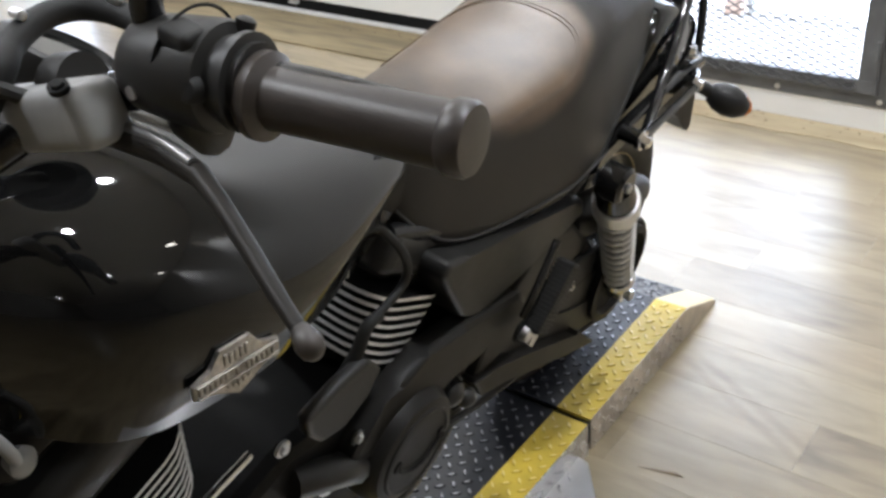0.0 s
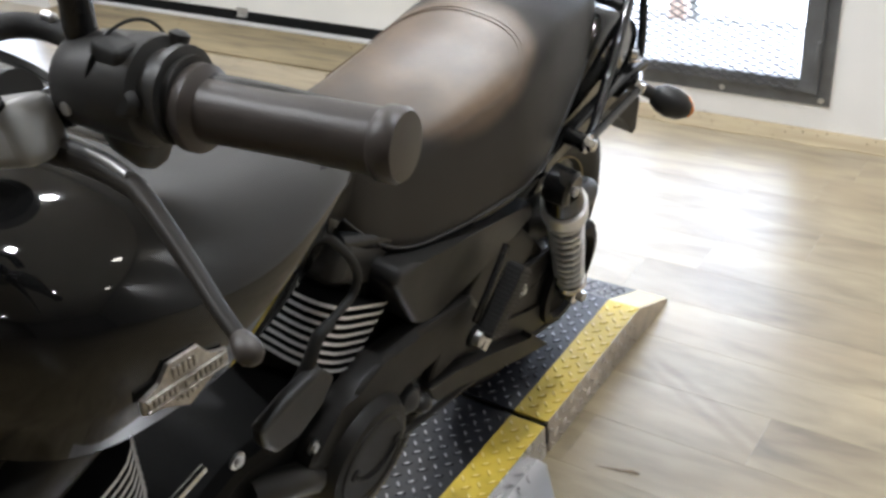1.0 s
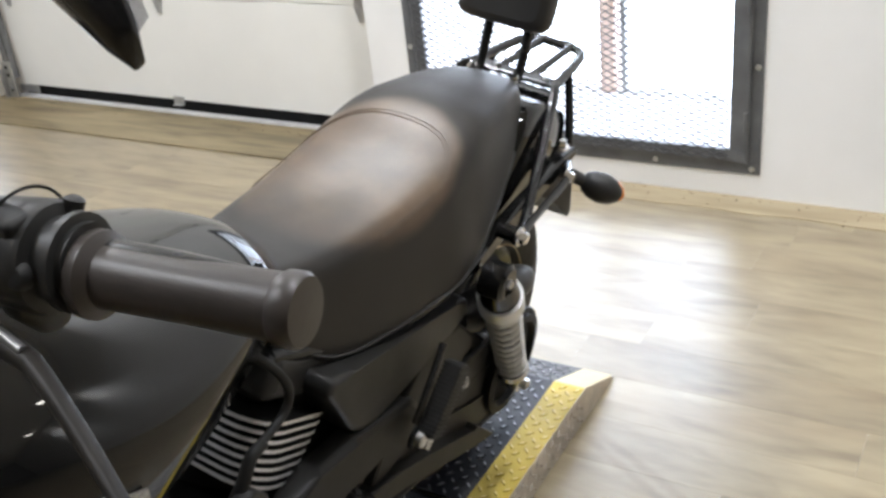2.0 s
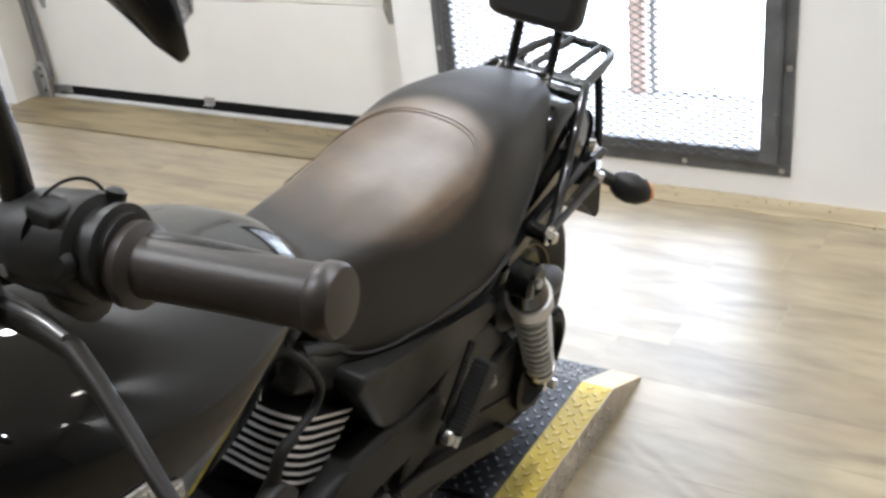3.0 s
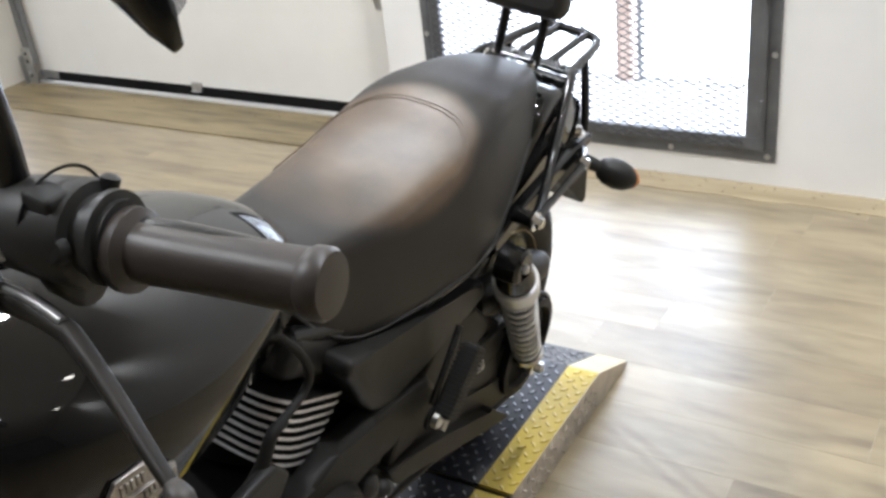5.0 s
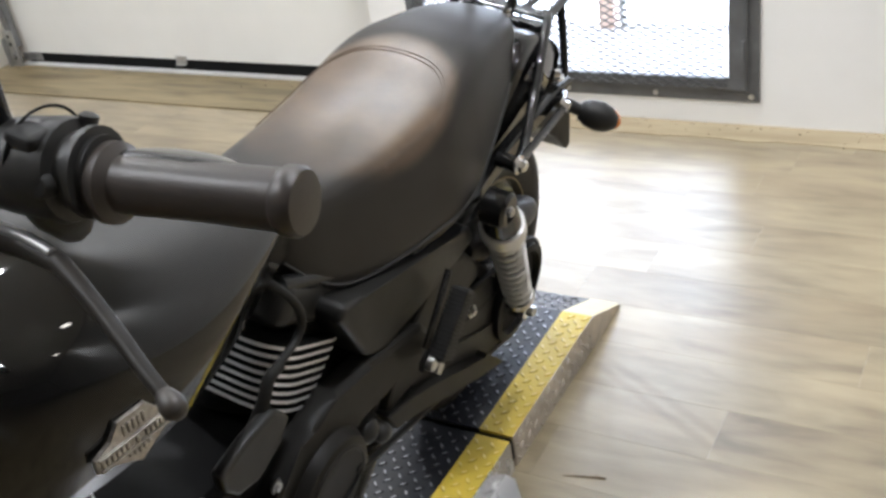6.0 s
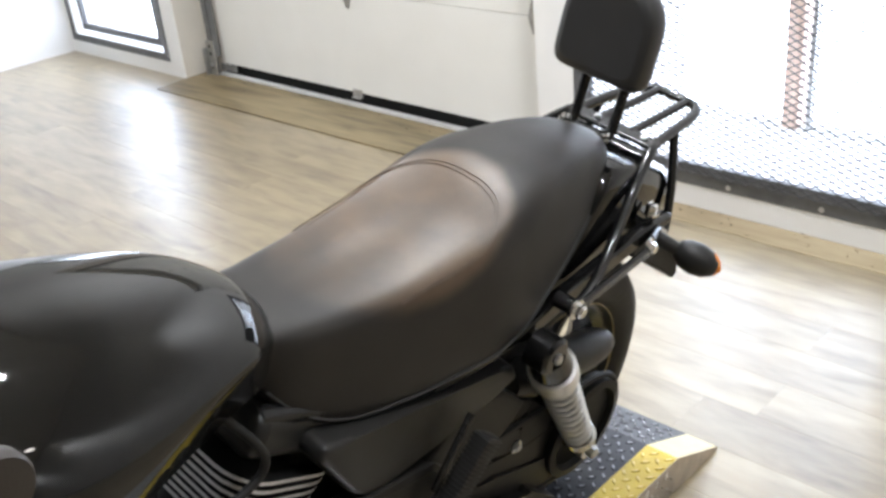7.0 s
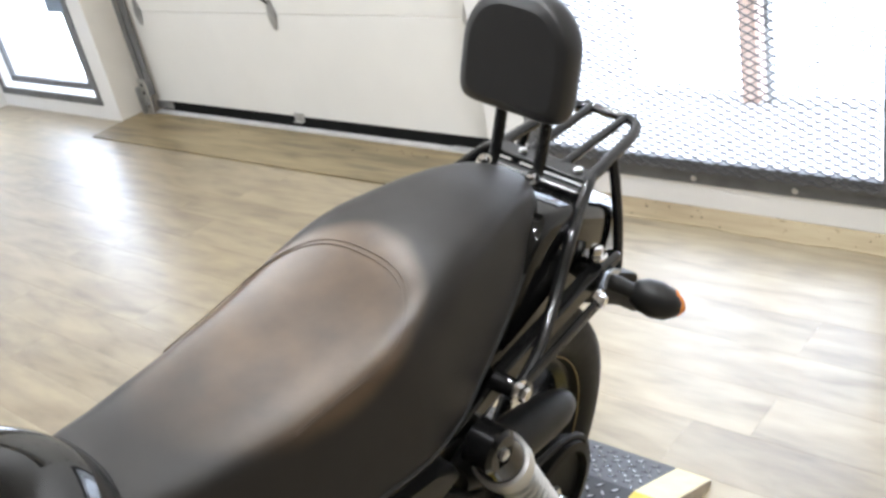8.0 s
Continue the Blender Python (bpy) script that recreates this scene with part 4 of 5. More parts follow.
# frame
P("backbone", tube([(0, 0.2, 0.88), (0, 0.4, 0.80), (0, 0.65, 0.75), (0, 0.8, 0.68)], 0.03, 12), BLACK_METAL)
P("drive_cover_arm", poly_plate([(0.575, 0.49), (0.593, 0.517), (0.644, 0.538), (0.67, 0.556), (0.721, 0.561), (0.808, 0.558), (0.95, 0.526), (0.976, 0.495), (0.967, 0.466), (0.853, 0.478), (0.789, 0.461), (0.738, 0.457), (0.68, 0.46), (0.62, 0.45)], 0.11, 0.148, 0.012), GUARD, "black drive cover arm")
for s in (-1,):
    P("frame_rail", tube([(s * 0.06, 0.25, 0.78), (s * 0.12, 0.38, 0.56), (s * 0.14, 0.52, 0.525), (s * 0.145, 0.65, 0.55), (s * 0.145, 0.8, 0.565), (s * 0.14, 0.94, 0.53), (s * 0.12, 1.0, 0.46)], 0.02, 12), BLACK_METAL, "black frame tube")
for s in (1, -1):
    P("seat_rail", tube([(s * 0.08, 0.7, 0.73), (s * 0.11, 0.95, 0.64), (s * 0.125, 1.12, 0.645), (s * 0.12, 1.2, 0.65)], 0.014, 10), BLACK_METAL)
    P("down_tube", tube([(s * 0.03, 0.17, 0.85), (s * 0.07, 0.2, 0.6), (s * 0.09, 0.26, 0.3), (s * 0.1, 0.5, 0.2), (s * 0.1, 0.8, 0.22), (s * 0.1, 0.92, 0.36)], 0.017, 10), BLACK_METAL)

# engine
P("crankcase", poly_plate([(0.30, 0.30), (0.34, 0.25), (0.72, 0.25), (0.83, 0.32), (0.84, 0.46), (0.74, 0.53), (0.5, 0.56), (0.33, 0.5)], -0.12, 0.12, 0.02), DARK)


def cylinder(cy, cz, tilt, front):
    """A finned barrel with its head; fins are thin plates with bright machined edges."""
    m = Matrix.Translation((0, cy, cz)) @ Matrix.Rotation(radians(tilt), 4, "X")
    bm = lathe((0, 0, -0.12), (0, 0, 1), [(0, 0.062), (0.13, 0.062), (0.14, 0.075), (0.19, 0.075)], 24)
    bmesh.ops.transform(bm, matrix=m, verts=bm.verts[:])
    barrel = P("front_cylinder" if front else "rear_cylinder", bm, DARK)
    for k in range(8):
        z = -0.0964 + k * 0.0124
        sh = 0.09 - 0.004 * (7 - k)
        f = box((-0.112, -sh, z), (0.112, sh, z + 0.005), 0)
        vert = [e for e in f.edges if abs((e.verts[0].co - e.verts[1].co).z) > 0.001]
        bmesh.ops.bevel(f, geom=vert, offset=0.05, segments=5, profile=0.5, affect="EDGES")
        for fc in f.faces:
            if abs(fc.normal.z) < 0.5:
                fc.material_index = 1
        bmesh.ops.transform(f, matrix=m, verts=f.verts[:])
        part("fin", f, [DARK, FIN_EDGE], barrel, "black fin with a bright machined edge", smooth=False)
    h = bmesh.new()
    add_box(h, (-0.10, -0.085, 0.012), (0.10, 0.085, 0.075), 0.02, 3, m)
    add_box(h, (-0.07, -0.06, 0.07), (0.07, 0.06, 0.11), 0.02, 3, m)
    part("cylinder_head", h, SATIN, barrel)
    return barrel


cylinder(0.733, 0.638, -29, False)
cylinder(0.298, 0.672, 24, True)
cover = [(0.492, 0.636), (0.541, 0.65), (0.592, 0.654), (0.618, 0.622), (0.598, 0.592), (0.555, 0.571), (0.517, 0.58), (0.497, 0.606)]
P("intake_cover", poly_plate(cover, 0.132, 0.15, 0.006, 3), SATIN, "black cover between the cylinders")
pul = P("pulley_cover", lathe((0.10, 0.69, 0.425), (1, 0, 0), [(0, 0.09), (0.05, 0.087), (0.064, 0.078), (0.068, 0.06), (0.066, 0.04), (0.066, 0.0)], 40), GUARD, "round black pulley cover")
rim = [(0.166, 0.69 + 0.064 * math.cos(radians(t)), 0.425 + 0.064 * math.sin(radians(t))) for t in range(0, 360, 10)]
part("raised_ring", add_tube(bmesh.new(), rim, 0.0035, 8, False, closed=True), GUARD, pul)
pts = [(0.167, 0.70 + 0.052 * math.cos(radians(t)), 0.445 + 0.052 * math.sin(radians(t))) for t in range(200, 331, 10)]
part("slot", tube(pts, 0.0035, 8, False), DARK, pul, "narrow curved slot")
for t in (200, 330):
    part("slot_end", lathe((0.163, 0.70 + 0.052 * math.cos(radians(t)), 0.445 + 0.052 * math.sin(radians(t))), (1, 0, 0), [(0, 0.009), (0.0055, 0.009), (0.006, 0.006)], 16), DARK, pul)
P("engine_case_arm", tube([(0.12, 0.50, 0.50), (0.135, 0.56, 0.48), (0.135, 0.6, 0.45)], 0.022, 10), SATIN)
for y, z in ((0.465, 0.61), (0.596, 0.513), (0.54, 0.47), (0.735, 0.36), (0.60, 0.36)):
    bolt("bolt", (0.14, y, z), (1, 0, 0), 0.007, STEEL, bike, "zinc bolt")
P("cable", tube([(0.11, 0.632, 0.80), (0.13, 0.655, 0.765), (0.135, 0.668, 0.732), (0.135, 0.66, 0.708), (0.135, 0.63, 0.696), (0.135, 0.60, 0.69), (0.132, 0.588, 0.66), (0.125, 0.575, 0.62)], 0.0055, 10), RUBBER, "black rubber cable")
P("hose", tube([(0.136, 0.622, 0.692), (0.136, 0.60, 0.688), (0.134, 0.587, 0.655), (0.125, 0.572, 0.615), (0.12, 0.56, 0.59)], [0.0072, 0.0095], 12), RUBBER, "thick black rubber hose")
P("pushrod_edge", box((0.126, 0.34, 0.612), (0.134, 0.43, 0.62), 0.002, 2, Matrix.Translation((0.13, 0.385, 0.616)) @ Matrix.Rotation(radians(14), 4, "X") @ Matrix.Translation((-0.13, -0.385, -0.616))), ALU, "bright machined edge of the rocker cover")
horn = P("horn", lathe((0.10, 0.205, 0.80), (1, 0.2, 0.3), [(0, 0.009), (0.008, 0.012), (0.014, 0.013), (0.018, 0.009), (0.02, 0.003)], 20), PERCH_GREY, "small dull metal horn cap")
part("horn_arm", tube([(0.10, 0.19, 0.845), (0.112, 0.198, 0.825), (0.112, 0.205, 0.80)], 0.0055, 10), PERCH_GREY, horn)
P("radiator", box((-0.12, 0.06, 0.35), (0.12, 0.1, 0.72), 0.01), DARK)

# swing arm, belt and guards
for s in (1, -1):
    P("swing_arm", poly_plate([(0.84, 0.42), (0.87, 0.45), (0.98, 0.42), (1.2, 0.36), (1.38, 0.335), (1.46, 0.32), (1.46, 0.275), (1.36, 0.262), (1.15, 0.29), (0.95, 0.345), (0.86, 0.37)], s * 0.095, s * 0.125, 0.008), GUARD, "black swing arm")
P("lower_belt_guard", poly_plate([(0.85, 0.415), (0.927, 0.391), (1.018, 0.353), (1.123, 0.301), (1.20, 0.262), (1.209, 0.267), (1.301, 0.178), (1.181, 0.23), (1.069, 0.283), (0.951, 0.34), (0.88, 0.365)], 0.126, 0.15, 0.0025), GUARD, "black lower belt guard with a notched tip")
P("belt_guard", poly_plate([(0.93, 0.43), (0.976, 0.395), (1.071, 0.358), (1.125, 0.349), (1.199, 0.313), (1.272, 0.284), (1.333, 0.273), (1.364, 0.27), (1.411, 0.218), (1.339, 0.208), (1.264, 0.207), (1.208, 0.232), (1.105, 0.281), (0.983, 0.345)], 0.105, 0.13, 0.004), GUARD, "black upper belt guard")
for outline in ([(1.08, 0.47), (1.122, 0.51), (1.205, 0.462), (1.196, 0.442), (1.146, 0.444), (1.185, 0.406), (1.19, 0.36), (1.10, 0.40)], [(1.205, 0.462), (1.273, 0.385), (1.262, 0.33), (1.21, 0.322), (1.19, 0.36), (1.185, 0.406), (1.196, 0.442)]):
    P("pivot_plate", poly_plate(outline, 0.112, 0.124, 0.0015), GUARD, "black pivot plate round a three-cornered hole")
bolt("plate_bolt", (0.126, 1.178, 0.377), (1, 0, 0), 0.008, STEEL, bike, "zinc bolt")
P("fender_tip", lathe((0.105, 1.16, 0.51), (0.012, 0.25, -0.045), [(0, 0.02), (0.04, 0.034), (0.12, 0.036), (0.19, 0.034), (0.23, 0.029), (0.255, 0.02), (0.265, 0.01), (0.267, 0.002)], 24), SATIN, "rounded grey-black guard over the pulley")
loop = [(0.128, AXLE_Y + 0.106 * math.cos(radians(t)), AXLE_Z + 0.106 * math.sin(radians(t))) for t in range(82, -99, -15)] + [(0.128, 0.672 + 0.07 * math.cos(radians(t)), 0.438 + 0.07 * math.sin(radians(t))) for t in range(262, 81, -15)]
P("belt", add_tube(bmesh.new(), loop, 0.006, 6, False, closed=True), RUBBER)


def wheel(y, radius, width, name, hub):
    w = P(name, lathe((-0.08, y, hub), (1, 0, 0), [(0, 0.03), (0.02, 0.04), (0.14, 0.04), (0.16, 0.03)], 20), BLACK_METAL, "black cast wheel")
    half = width / 2
    prof = [(-half * 0.55, radius - 0.1), (-half * 0.95, radius - 0.075), (-half, radius - 0.045), (-half * 0.82, radius - 0.02), (-half * 0.45, radius - 0.004), (0, radius), (half * 0.45, radius - 0.004),
            (half * 0.82, radius - 0.02), (half, radius - 0.045), (half * 0.95, radius - 0.075), (half * 0.55, radius - 0.1)]
    rings = [[Vector((d, y + r * math.cos(a), hub + r * math.sin(a))) for d, r in prof] for a in [2 * math.pi * k / 64 for k in range(64)]]
    tyre = part("tyre", add_rings(bmesh.new(), rings, closed=True), RUBBER, w, "black road tyre", angle=50)
    prof = [(-half * 0.6, radius - 0.104), (-half * 0.6, radius - 0.096), (half * 0.6, radius - 0.096), (half * 0.6, radius - 0.104), (half * 0.4, radius - 0.118), (-half * 0.4, radius - 0.118)]
    rings = [[Vector((d, y + r * math.cos(a), hub + r * math.sin(a))) for d, r in prof] for a in [2 * math.pi * k / 64 for k in range(64)]]
    part("rim", add_rings(bmesh.new(), rings, closed=True), BLACK_METAL, w, "black cast rim")
    for k in range(7):
        a = 2 * math.pi * k / 7
        part("spoke", tube([(0, y + 0.03 * math.cos(a), hub + 0.03 * math.sin(a)), (0, y + (radius - 0.11) * math.cos(a + 0.1), hub + (radius - 0.11) * math.sin(a + 0.1))], 0.013, 8, False), BLACK_METAL, w)
    return w


rear = wheel(AXLE_Y, 0.296, 0.13, "rear_wheel", AXLE_Z)
part("pulley", lathe((0.11, AXLE_Y, AXLE_Z), (1, 0, 0), [(0, 0.1), (0.03, 0.1), (0.032, 0.085), (0.02, 0.08), (0.02, 0.03)], 40), DARK, rear)
stripe = [Vector((0.052, AXLE_Y + 0.205 * math.cos(a), AXLE_Z + 0.205 * math.sin(a))) for a in [2 * math.pi * k / 64 for k in range(64)]]
part("rim_stripe", add_tube(bmesh.new(), stripe, 0.0013, 6, False, closed=True), mat("orange_rim_tape", (0.3, 0.22, 0.1), 0.4), rear, "thin orange rim stripe")
wheel(FRONT_Y, 0.296, 0.1, "front_wheel", AXLE_Z - 0.015)
P("axle_nut", lathe((0.125, AXLE_Y, AXLE_Z), (1, 0, 0), [(0, 0.02), (0.012, 0.02), (0.014, 0.012), (0.03, 0.012)], 6), STEEL, "zinc axle nut")
for s in (1, -1):
    P("fork_leg", tube([(s * 0.1, FRONT_Y, 0.28), (s * 0.1, 0.0, 0.6), (s * 0.1, 0.125, 0.96)], 0.026, 14, False), BLACK_METAL)
P("fork_clamp", box((-0.13, 0.08, 0.93), (0.13, 0.17, 0.96), 0.012), BLACK_METAL)

# shock absorbers
for s in (1, -1):
    top, low = Vector((s * 0.172, 1.138, 0.632)), Vector((s * 0.152, 1.348, 0.28))
    d = (low - top).normalized()
    L = (low - top).length
    sh = P("shock_absorber", lathe(top + d * 0.03, d, [(0, 0.014), (0.05, 0.017), (L - 0.09, 0.015), (L - 0.05, 0.012)], 16), DARK)
    part("top_eye", lathe(top - Vector((s * 0.02, 0, 0)), (s, 0, 0), [(0, 0.03), (0.035, 0.03), (0.04, 0.024)], 20), PAINT_BLACK, sh, "gloss black upper eye")
    part("top_cap", lathe(top + d * 0.01, d, [(0, 0.026), (0.03, 0.032), (0.05, 0.033), (0.052, 0.02)], 24), PAINT_BLACK, sh)
    part("collar", lathe(top + d * 0.05, d, [(0, 0.034), (0.002, 0.0375), (0.034, 0.0375), (0.038, 0.031)], 28), SPRING, sh, "chrome preload collar")
    u = d.orthogonal().normalized()
    w = d.cross(u)
    coil = [top + d * (0.09 + (L - 0.15) * k / 126) + (u * math.cos(k * 2 * math.pi / 12) + w * math.sin(k * 2 * math.pi / 12)) * (0.0285 - 0.005 * k / 126) for k in range(127)]
    part("spring", tube(coil, 0.0043, 8, False), SPRING, sh, "bright silver coil spring")
    part("lower_cup", lathe(top + d * (L - 0.062), d, [(0, 0.027), (0.006, 0.031), (0.02, 0.028), (0.03, 0.018)], 24), ALU, sh)
    part("lower_eye", lathe(low - Vector((s * 0.016, 0, 0)), (s, 0, 0), [(0, 0.02), (0.03, 0.02), (0.032, 0.016)], 18), ALU, sh, "bright alloy lower eye")
    part("lower_nut", lathe(low + Vector((s * 0.016, 0, 0)), (s, 0, 0), [(0, 0.011), (0.012, 0.011), (0.014, 0.007)], 6), STEEL, sh)
    part("top_bolt", lathe(top + Vector((s * 0.018, 0, 0)), (s, 0, 0), [(0, 0.008), (0.006, 0.008), (0.008, 0.005)], 6), STEEL, sh)

for y, z, r in ((0.80, 0.43, 0.02), (0.84, 0.392, 0.016), (0.775, 0.40, 0.012)):
    P("shift_pivot", lathe((0.13, y, z), (1, 0, 0), [(0, r), (0.02, r), (0.026, r * 0.7), (0.03, r * 0.3)], 18), SATIN)
# folded passenger peg
for s in (1, -1):
    peg = P("passenger_peg", poly_plate([(0.938, 0.484), (0.952, 0.49), (0.996, 0.441), (0.972, 0.413), (0.957, 0.43), (0.97, 0.445)], s * 0.166, s * 0.172, 0.0012), STEEL, "bright steel peg bracket")
    part("washer", lathe((s * 0.166, 0.927, 0.477), (s, 0, 0), [(0, 0.019), (0.005, 0.019), (0.007, 0.016)], 20), DARK, peg, "black washer")
    part("peg_bolt", lathe((s * 0.171, 0.927, 0.477), (s, 0, 0), [(0, 0.013), (0.012, 0.0125), (0.014, 0.009)], 20), STEEL, peg, "zinc pivot bolt")
    m = Matrix.Translation((s * 0.182, 0.975, 0.515)) @ Matrix.Rotation(radians(-40), 4, "X")
    bm = box((-0.014, -0.021, -0.055), (0.014, 0.021, 0.062), 0.006)
    bmesh.ops.transform(bm, matrix=m, verts=bm.verts[:])
    part("peg_rubber", bm, RUBBER, peg, "ribbed black rubber pad")
    for k in range(16):
        rb = box((-0.0147, -0.0214, -0.05 + k * 0.0069), (0.0147, 0.0214, -0.0468 + k * 0.0069), 0.0006)
        bmesh.ops.transform(rb, matrix=m, verts=rb.verts[:])
        part("rib", rb, RUBBER, peg)
    part("peg_arm", tube([(s * 0.165, 0.93, 0.50), (s * 0.17, 0.945, 0.55), (s * 0.165, 0.99, 0.605)], 0.006, 8), BLACK_METAL, peg)
P("rear_set_plate", poly_plate([(0.86, 0.40), (0.90, 0.50), (1.0, 0.58), (1.10, 0.56), (1.16, 0.50), (1.12, 0.46), (1.02, 0.44), (0.95, 0.40)], 0.11, 0.14, 0.008), GUARD)

# tail
FENDER = [(1.24, 0.1, 0.63, 0.665), (1.27, 0.106, 0.63, 0.703), (1.3, 0.108, 0.63, 0.752), (1.33, 0.108, 0.63, 0.79), (1.36, 0.107, 0.63, 0.807), (1.4, 0.106, 0.63, 0.806), (1.45, 0.105, 0.63, 0.79), (1.52, 0.098, 0.63, 0.754), (1.56, 0.09, 0.63, 0.732), (1.595, 0.08, 0.632, 0.714), (1.607, 0.066, 0.64, 0.7)]
rings = []
for k in range(45):
    y = 1.24 + 0.367 * k / 44
    w, zb, zt = lerp_rows(FENDER, y)
    half = [(w - 0.003, zb), (w - 0.0005, zb + 0.25 * (zt - zb)), (w, zb + 0.5 * (zt - zb)), (w - 0.002, zb + 0.75 * (zt - zb)), (w - 0.005, zt - 0.015), (w - 0.008, zt - 0.009), (w - 0.0135, zt - 0.004), (w - 0.022, zt - 0.001), (w * 0.4, zt)]
    rings.append([(x, y, z) for x, z in half] + [(-x, y, z) for x, z in half[::-1]])
tail = P("tail_fender", add_rings(bmesh.new(), rings), PAINT_BLACK, "smooth gloss black rear fender", angle=60)
part("tail_lamp", box((-0.036, 1.595, 0.645), (0.036, 1.625, 0.69), 0.01, 3), RED_LENS, tail, "red tail lamp")
P("rear_fender", add_rings(bmesh.new(), [[(x, AXLE_Y + r * math.cos(a), AXLE_Z + r * math.sin(a)) for x, r in ((-0.085, 0.32), (-0.08, 0.335), (0, 0.342), (0.08, 0.335), (0.085, 0.32), (0, 0.335))] for a in [radians(66 + 6 * k) for k in range(12)]]), SATIN, "black inner fender")
for s in (1, -1):
    P("fender_strut", poly_plate([(1.10, 0.652), (1.2, 0.672), (1.44, 0.703), (1.5, 0.698), (1.5, 0.682), (1.4, 0.672), (1.22, 0.65), (1.13, 0.632)], s * 0.118, s * 0.14, 0.005), PAINT_BLACK, "gloss black fender strut")
    P("strut_bar", tube([(s * 0.172, 1.195, 0.683), (s * 0.172, 1.385, 0.703)], 0.0055, 8, False), GLOSS_TUBE)
    P("strut_bar", tube([(s * 0.165, 1.20, 0.665), (s * 0.165, 1.40, 0.685)], 0.0055, 8, False), GLOSS_TUBE)
    bolt("fender_bolt", (s * 0.176, 1.191, 0.684), (s, 0, 0), 0.0105, CHROME, bike, "chrome dome bolt", 0.013)
    P("spacer", lathe((s * 0.14, 1.191, 0.684), (s, 0, 0), [(0, 0.013), (0.035, 0.013)], 16), PAINT_BLACK)
    bolt("rack_bolt", (s * 0.17, 1.381, 0.703), (s, 0, 0), 0.0095, CHROME, bike, "chrome dome bolt", 0.012)
    bolt("rack_bolt", (s * 0.124, 1.451, 0.715), (0, 0, 1), 0.0105, CHROME, bike, "chrome dome bolt", 0.014)

# luggage rack and backrest
RR = 0.0088
rail = [(0.078, 1.50, 0.797), (0.072, 1.58, 0.798), (0.062, 1.652, 0.797), (0.043, 1.681, 0.797), (0.0, 1.686, 0.797), (-0.043, 1.681, 0.797), (-0.062, 1.652, 0.797), (-0.072, 1.58, 0.798), (-0.078, 1.50, 0.797)]
rack = P("luggage_rack", tube(rail, RR, 10), GLOSS_TUBE, "black tubular luggage rack")
for s in (1, -1):
    part("rack_leg", tube([(s * 0.078, 1.503, 0.80), (s * 0.09, 1.47, 0.795), (s * 0.112, 1.40, 0.765), (s * 0.128, 1.345, 0.715), (s * 0.15, 1.275, 0.68), (s * 0.172, 1.2, 0.683)], RR, 10), GLOSS_TUBE, rack)
    part("rack_stay", tube([(s * 0.074, 1.57, 0.797), (s * 0.096, 1.56, 0.71), (s * 0.11, 1.547, 0.64), (s * 0.118, 1.525, 0.64), (s * 0.138, 1.46, 0.685), (s * 0.162, 1.40, 0.70)], RR * 0.9, 10), GLOSS_TUBE, rack)
for x in (0.03, -0.03):
    part("slat", tube([(x, 1.505, 0.799), (x, 1.682, 0.798)], RR * 0.85, 10, False), GLOSS_TUBE, rack)
part("cross_plate", box((-0.082, 1.478, 0.797), (0.082, 1.51, 0.805), 0.003), BLACK_METAL, rack)
for x in (-0.03, 0.062):
    part("plate_bolt", lathe((x, 1.494, 0.805), (0, 0, 1), [(0, 0.0065), (0.004, 0.0062), (0.0055, 0.004)], 14), STEEL, rack, "zinc plate bolt")
part("cross_bar", box((-0.085, 1.455, 0.775), (0.085, 1.478, 0.797), 0.004), BLACK_METAL, rack)
PADH, PADW = 0.16, 0.084
rings = []
for k in range(15):
    t = k / 14
    d = 0.028 * (math.sin(math.pi * t) ** 0.28 if 0 < t < 1 else 0.0) + 0.004
    ins = 0.018 * (1 - (math.sin(math.pi * t) ** 0.35 if 0 < t < 1 else 0.0))
    pts = []
    for a in range(72):
        an = 2 * math.pi * (a + 0.5) / 72
        c, s_ = math.cos(an), math.sin(an)
        w = (PADW - ins) * math.copysign(abs(c) ** (0.58 if s_ > 0 else 0.26), c)
        h = (PADH / 2 - ins) * math.copysign(abs(s_) ** (0.8 if s_ > 0 else 0.26), s_)
        w *= 1 - 0.2 * max(0, h / (PADH / 2)) ** 2
        pts.append((w, -0.026 + 0.052 * t, h))
    rings.append(pts)
bm = add_rings(bmesh.new(), rings)
bmesh.ops.transform(bm, matrix=Matrix.Translation((-0.004, 1.442, 0.984)) @ Matrix.Rotation(radians(-9), 4, "X"), verts=bm.verts[:])
rest = P("backrest", bm, LEATHER_BLACK, "padded black vinyl passenger backrest", angle=60)
for s in (1, -1):
    part("post", tube([(s * 0.036, 1.405, 0.815), (s * 0.036, 1.425, 0.82), (s * 0.036, 1.436, 0.84), (s * 0.036, 1.447, 0.89), (s * 0.036, 1.455, 0.93)], 0.0085, 10), BLACK_METAL, rest)
    bolt("post_bolt", (s * 0.039, 1.412, 0.825), (0, -0.5, 1), 0.0075, CHROME, rest, "chrome bolt", 0.01)

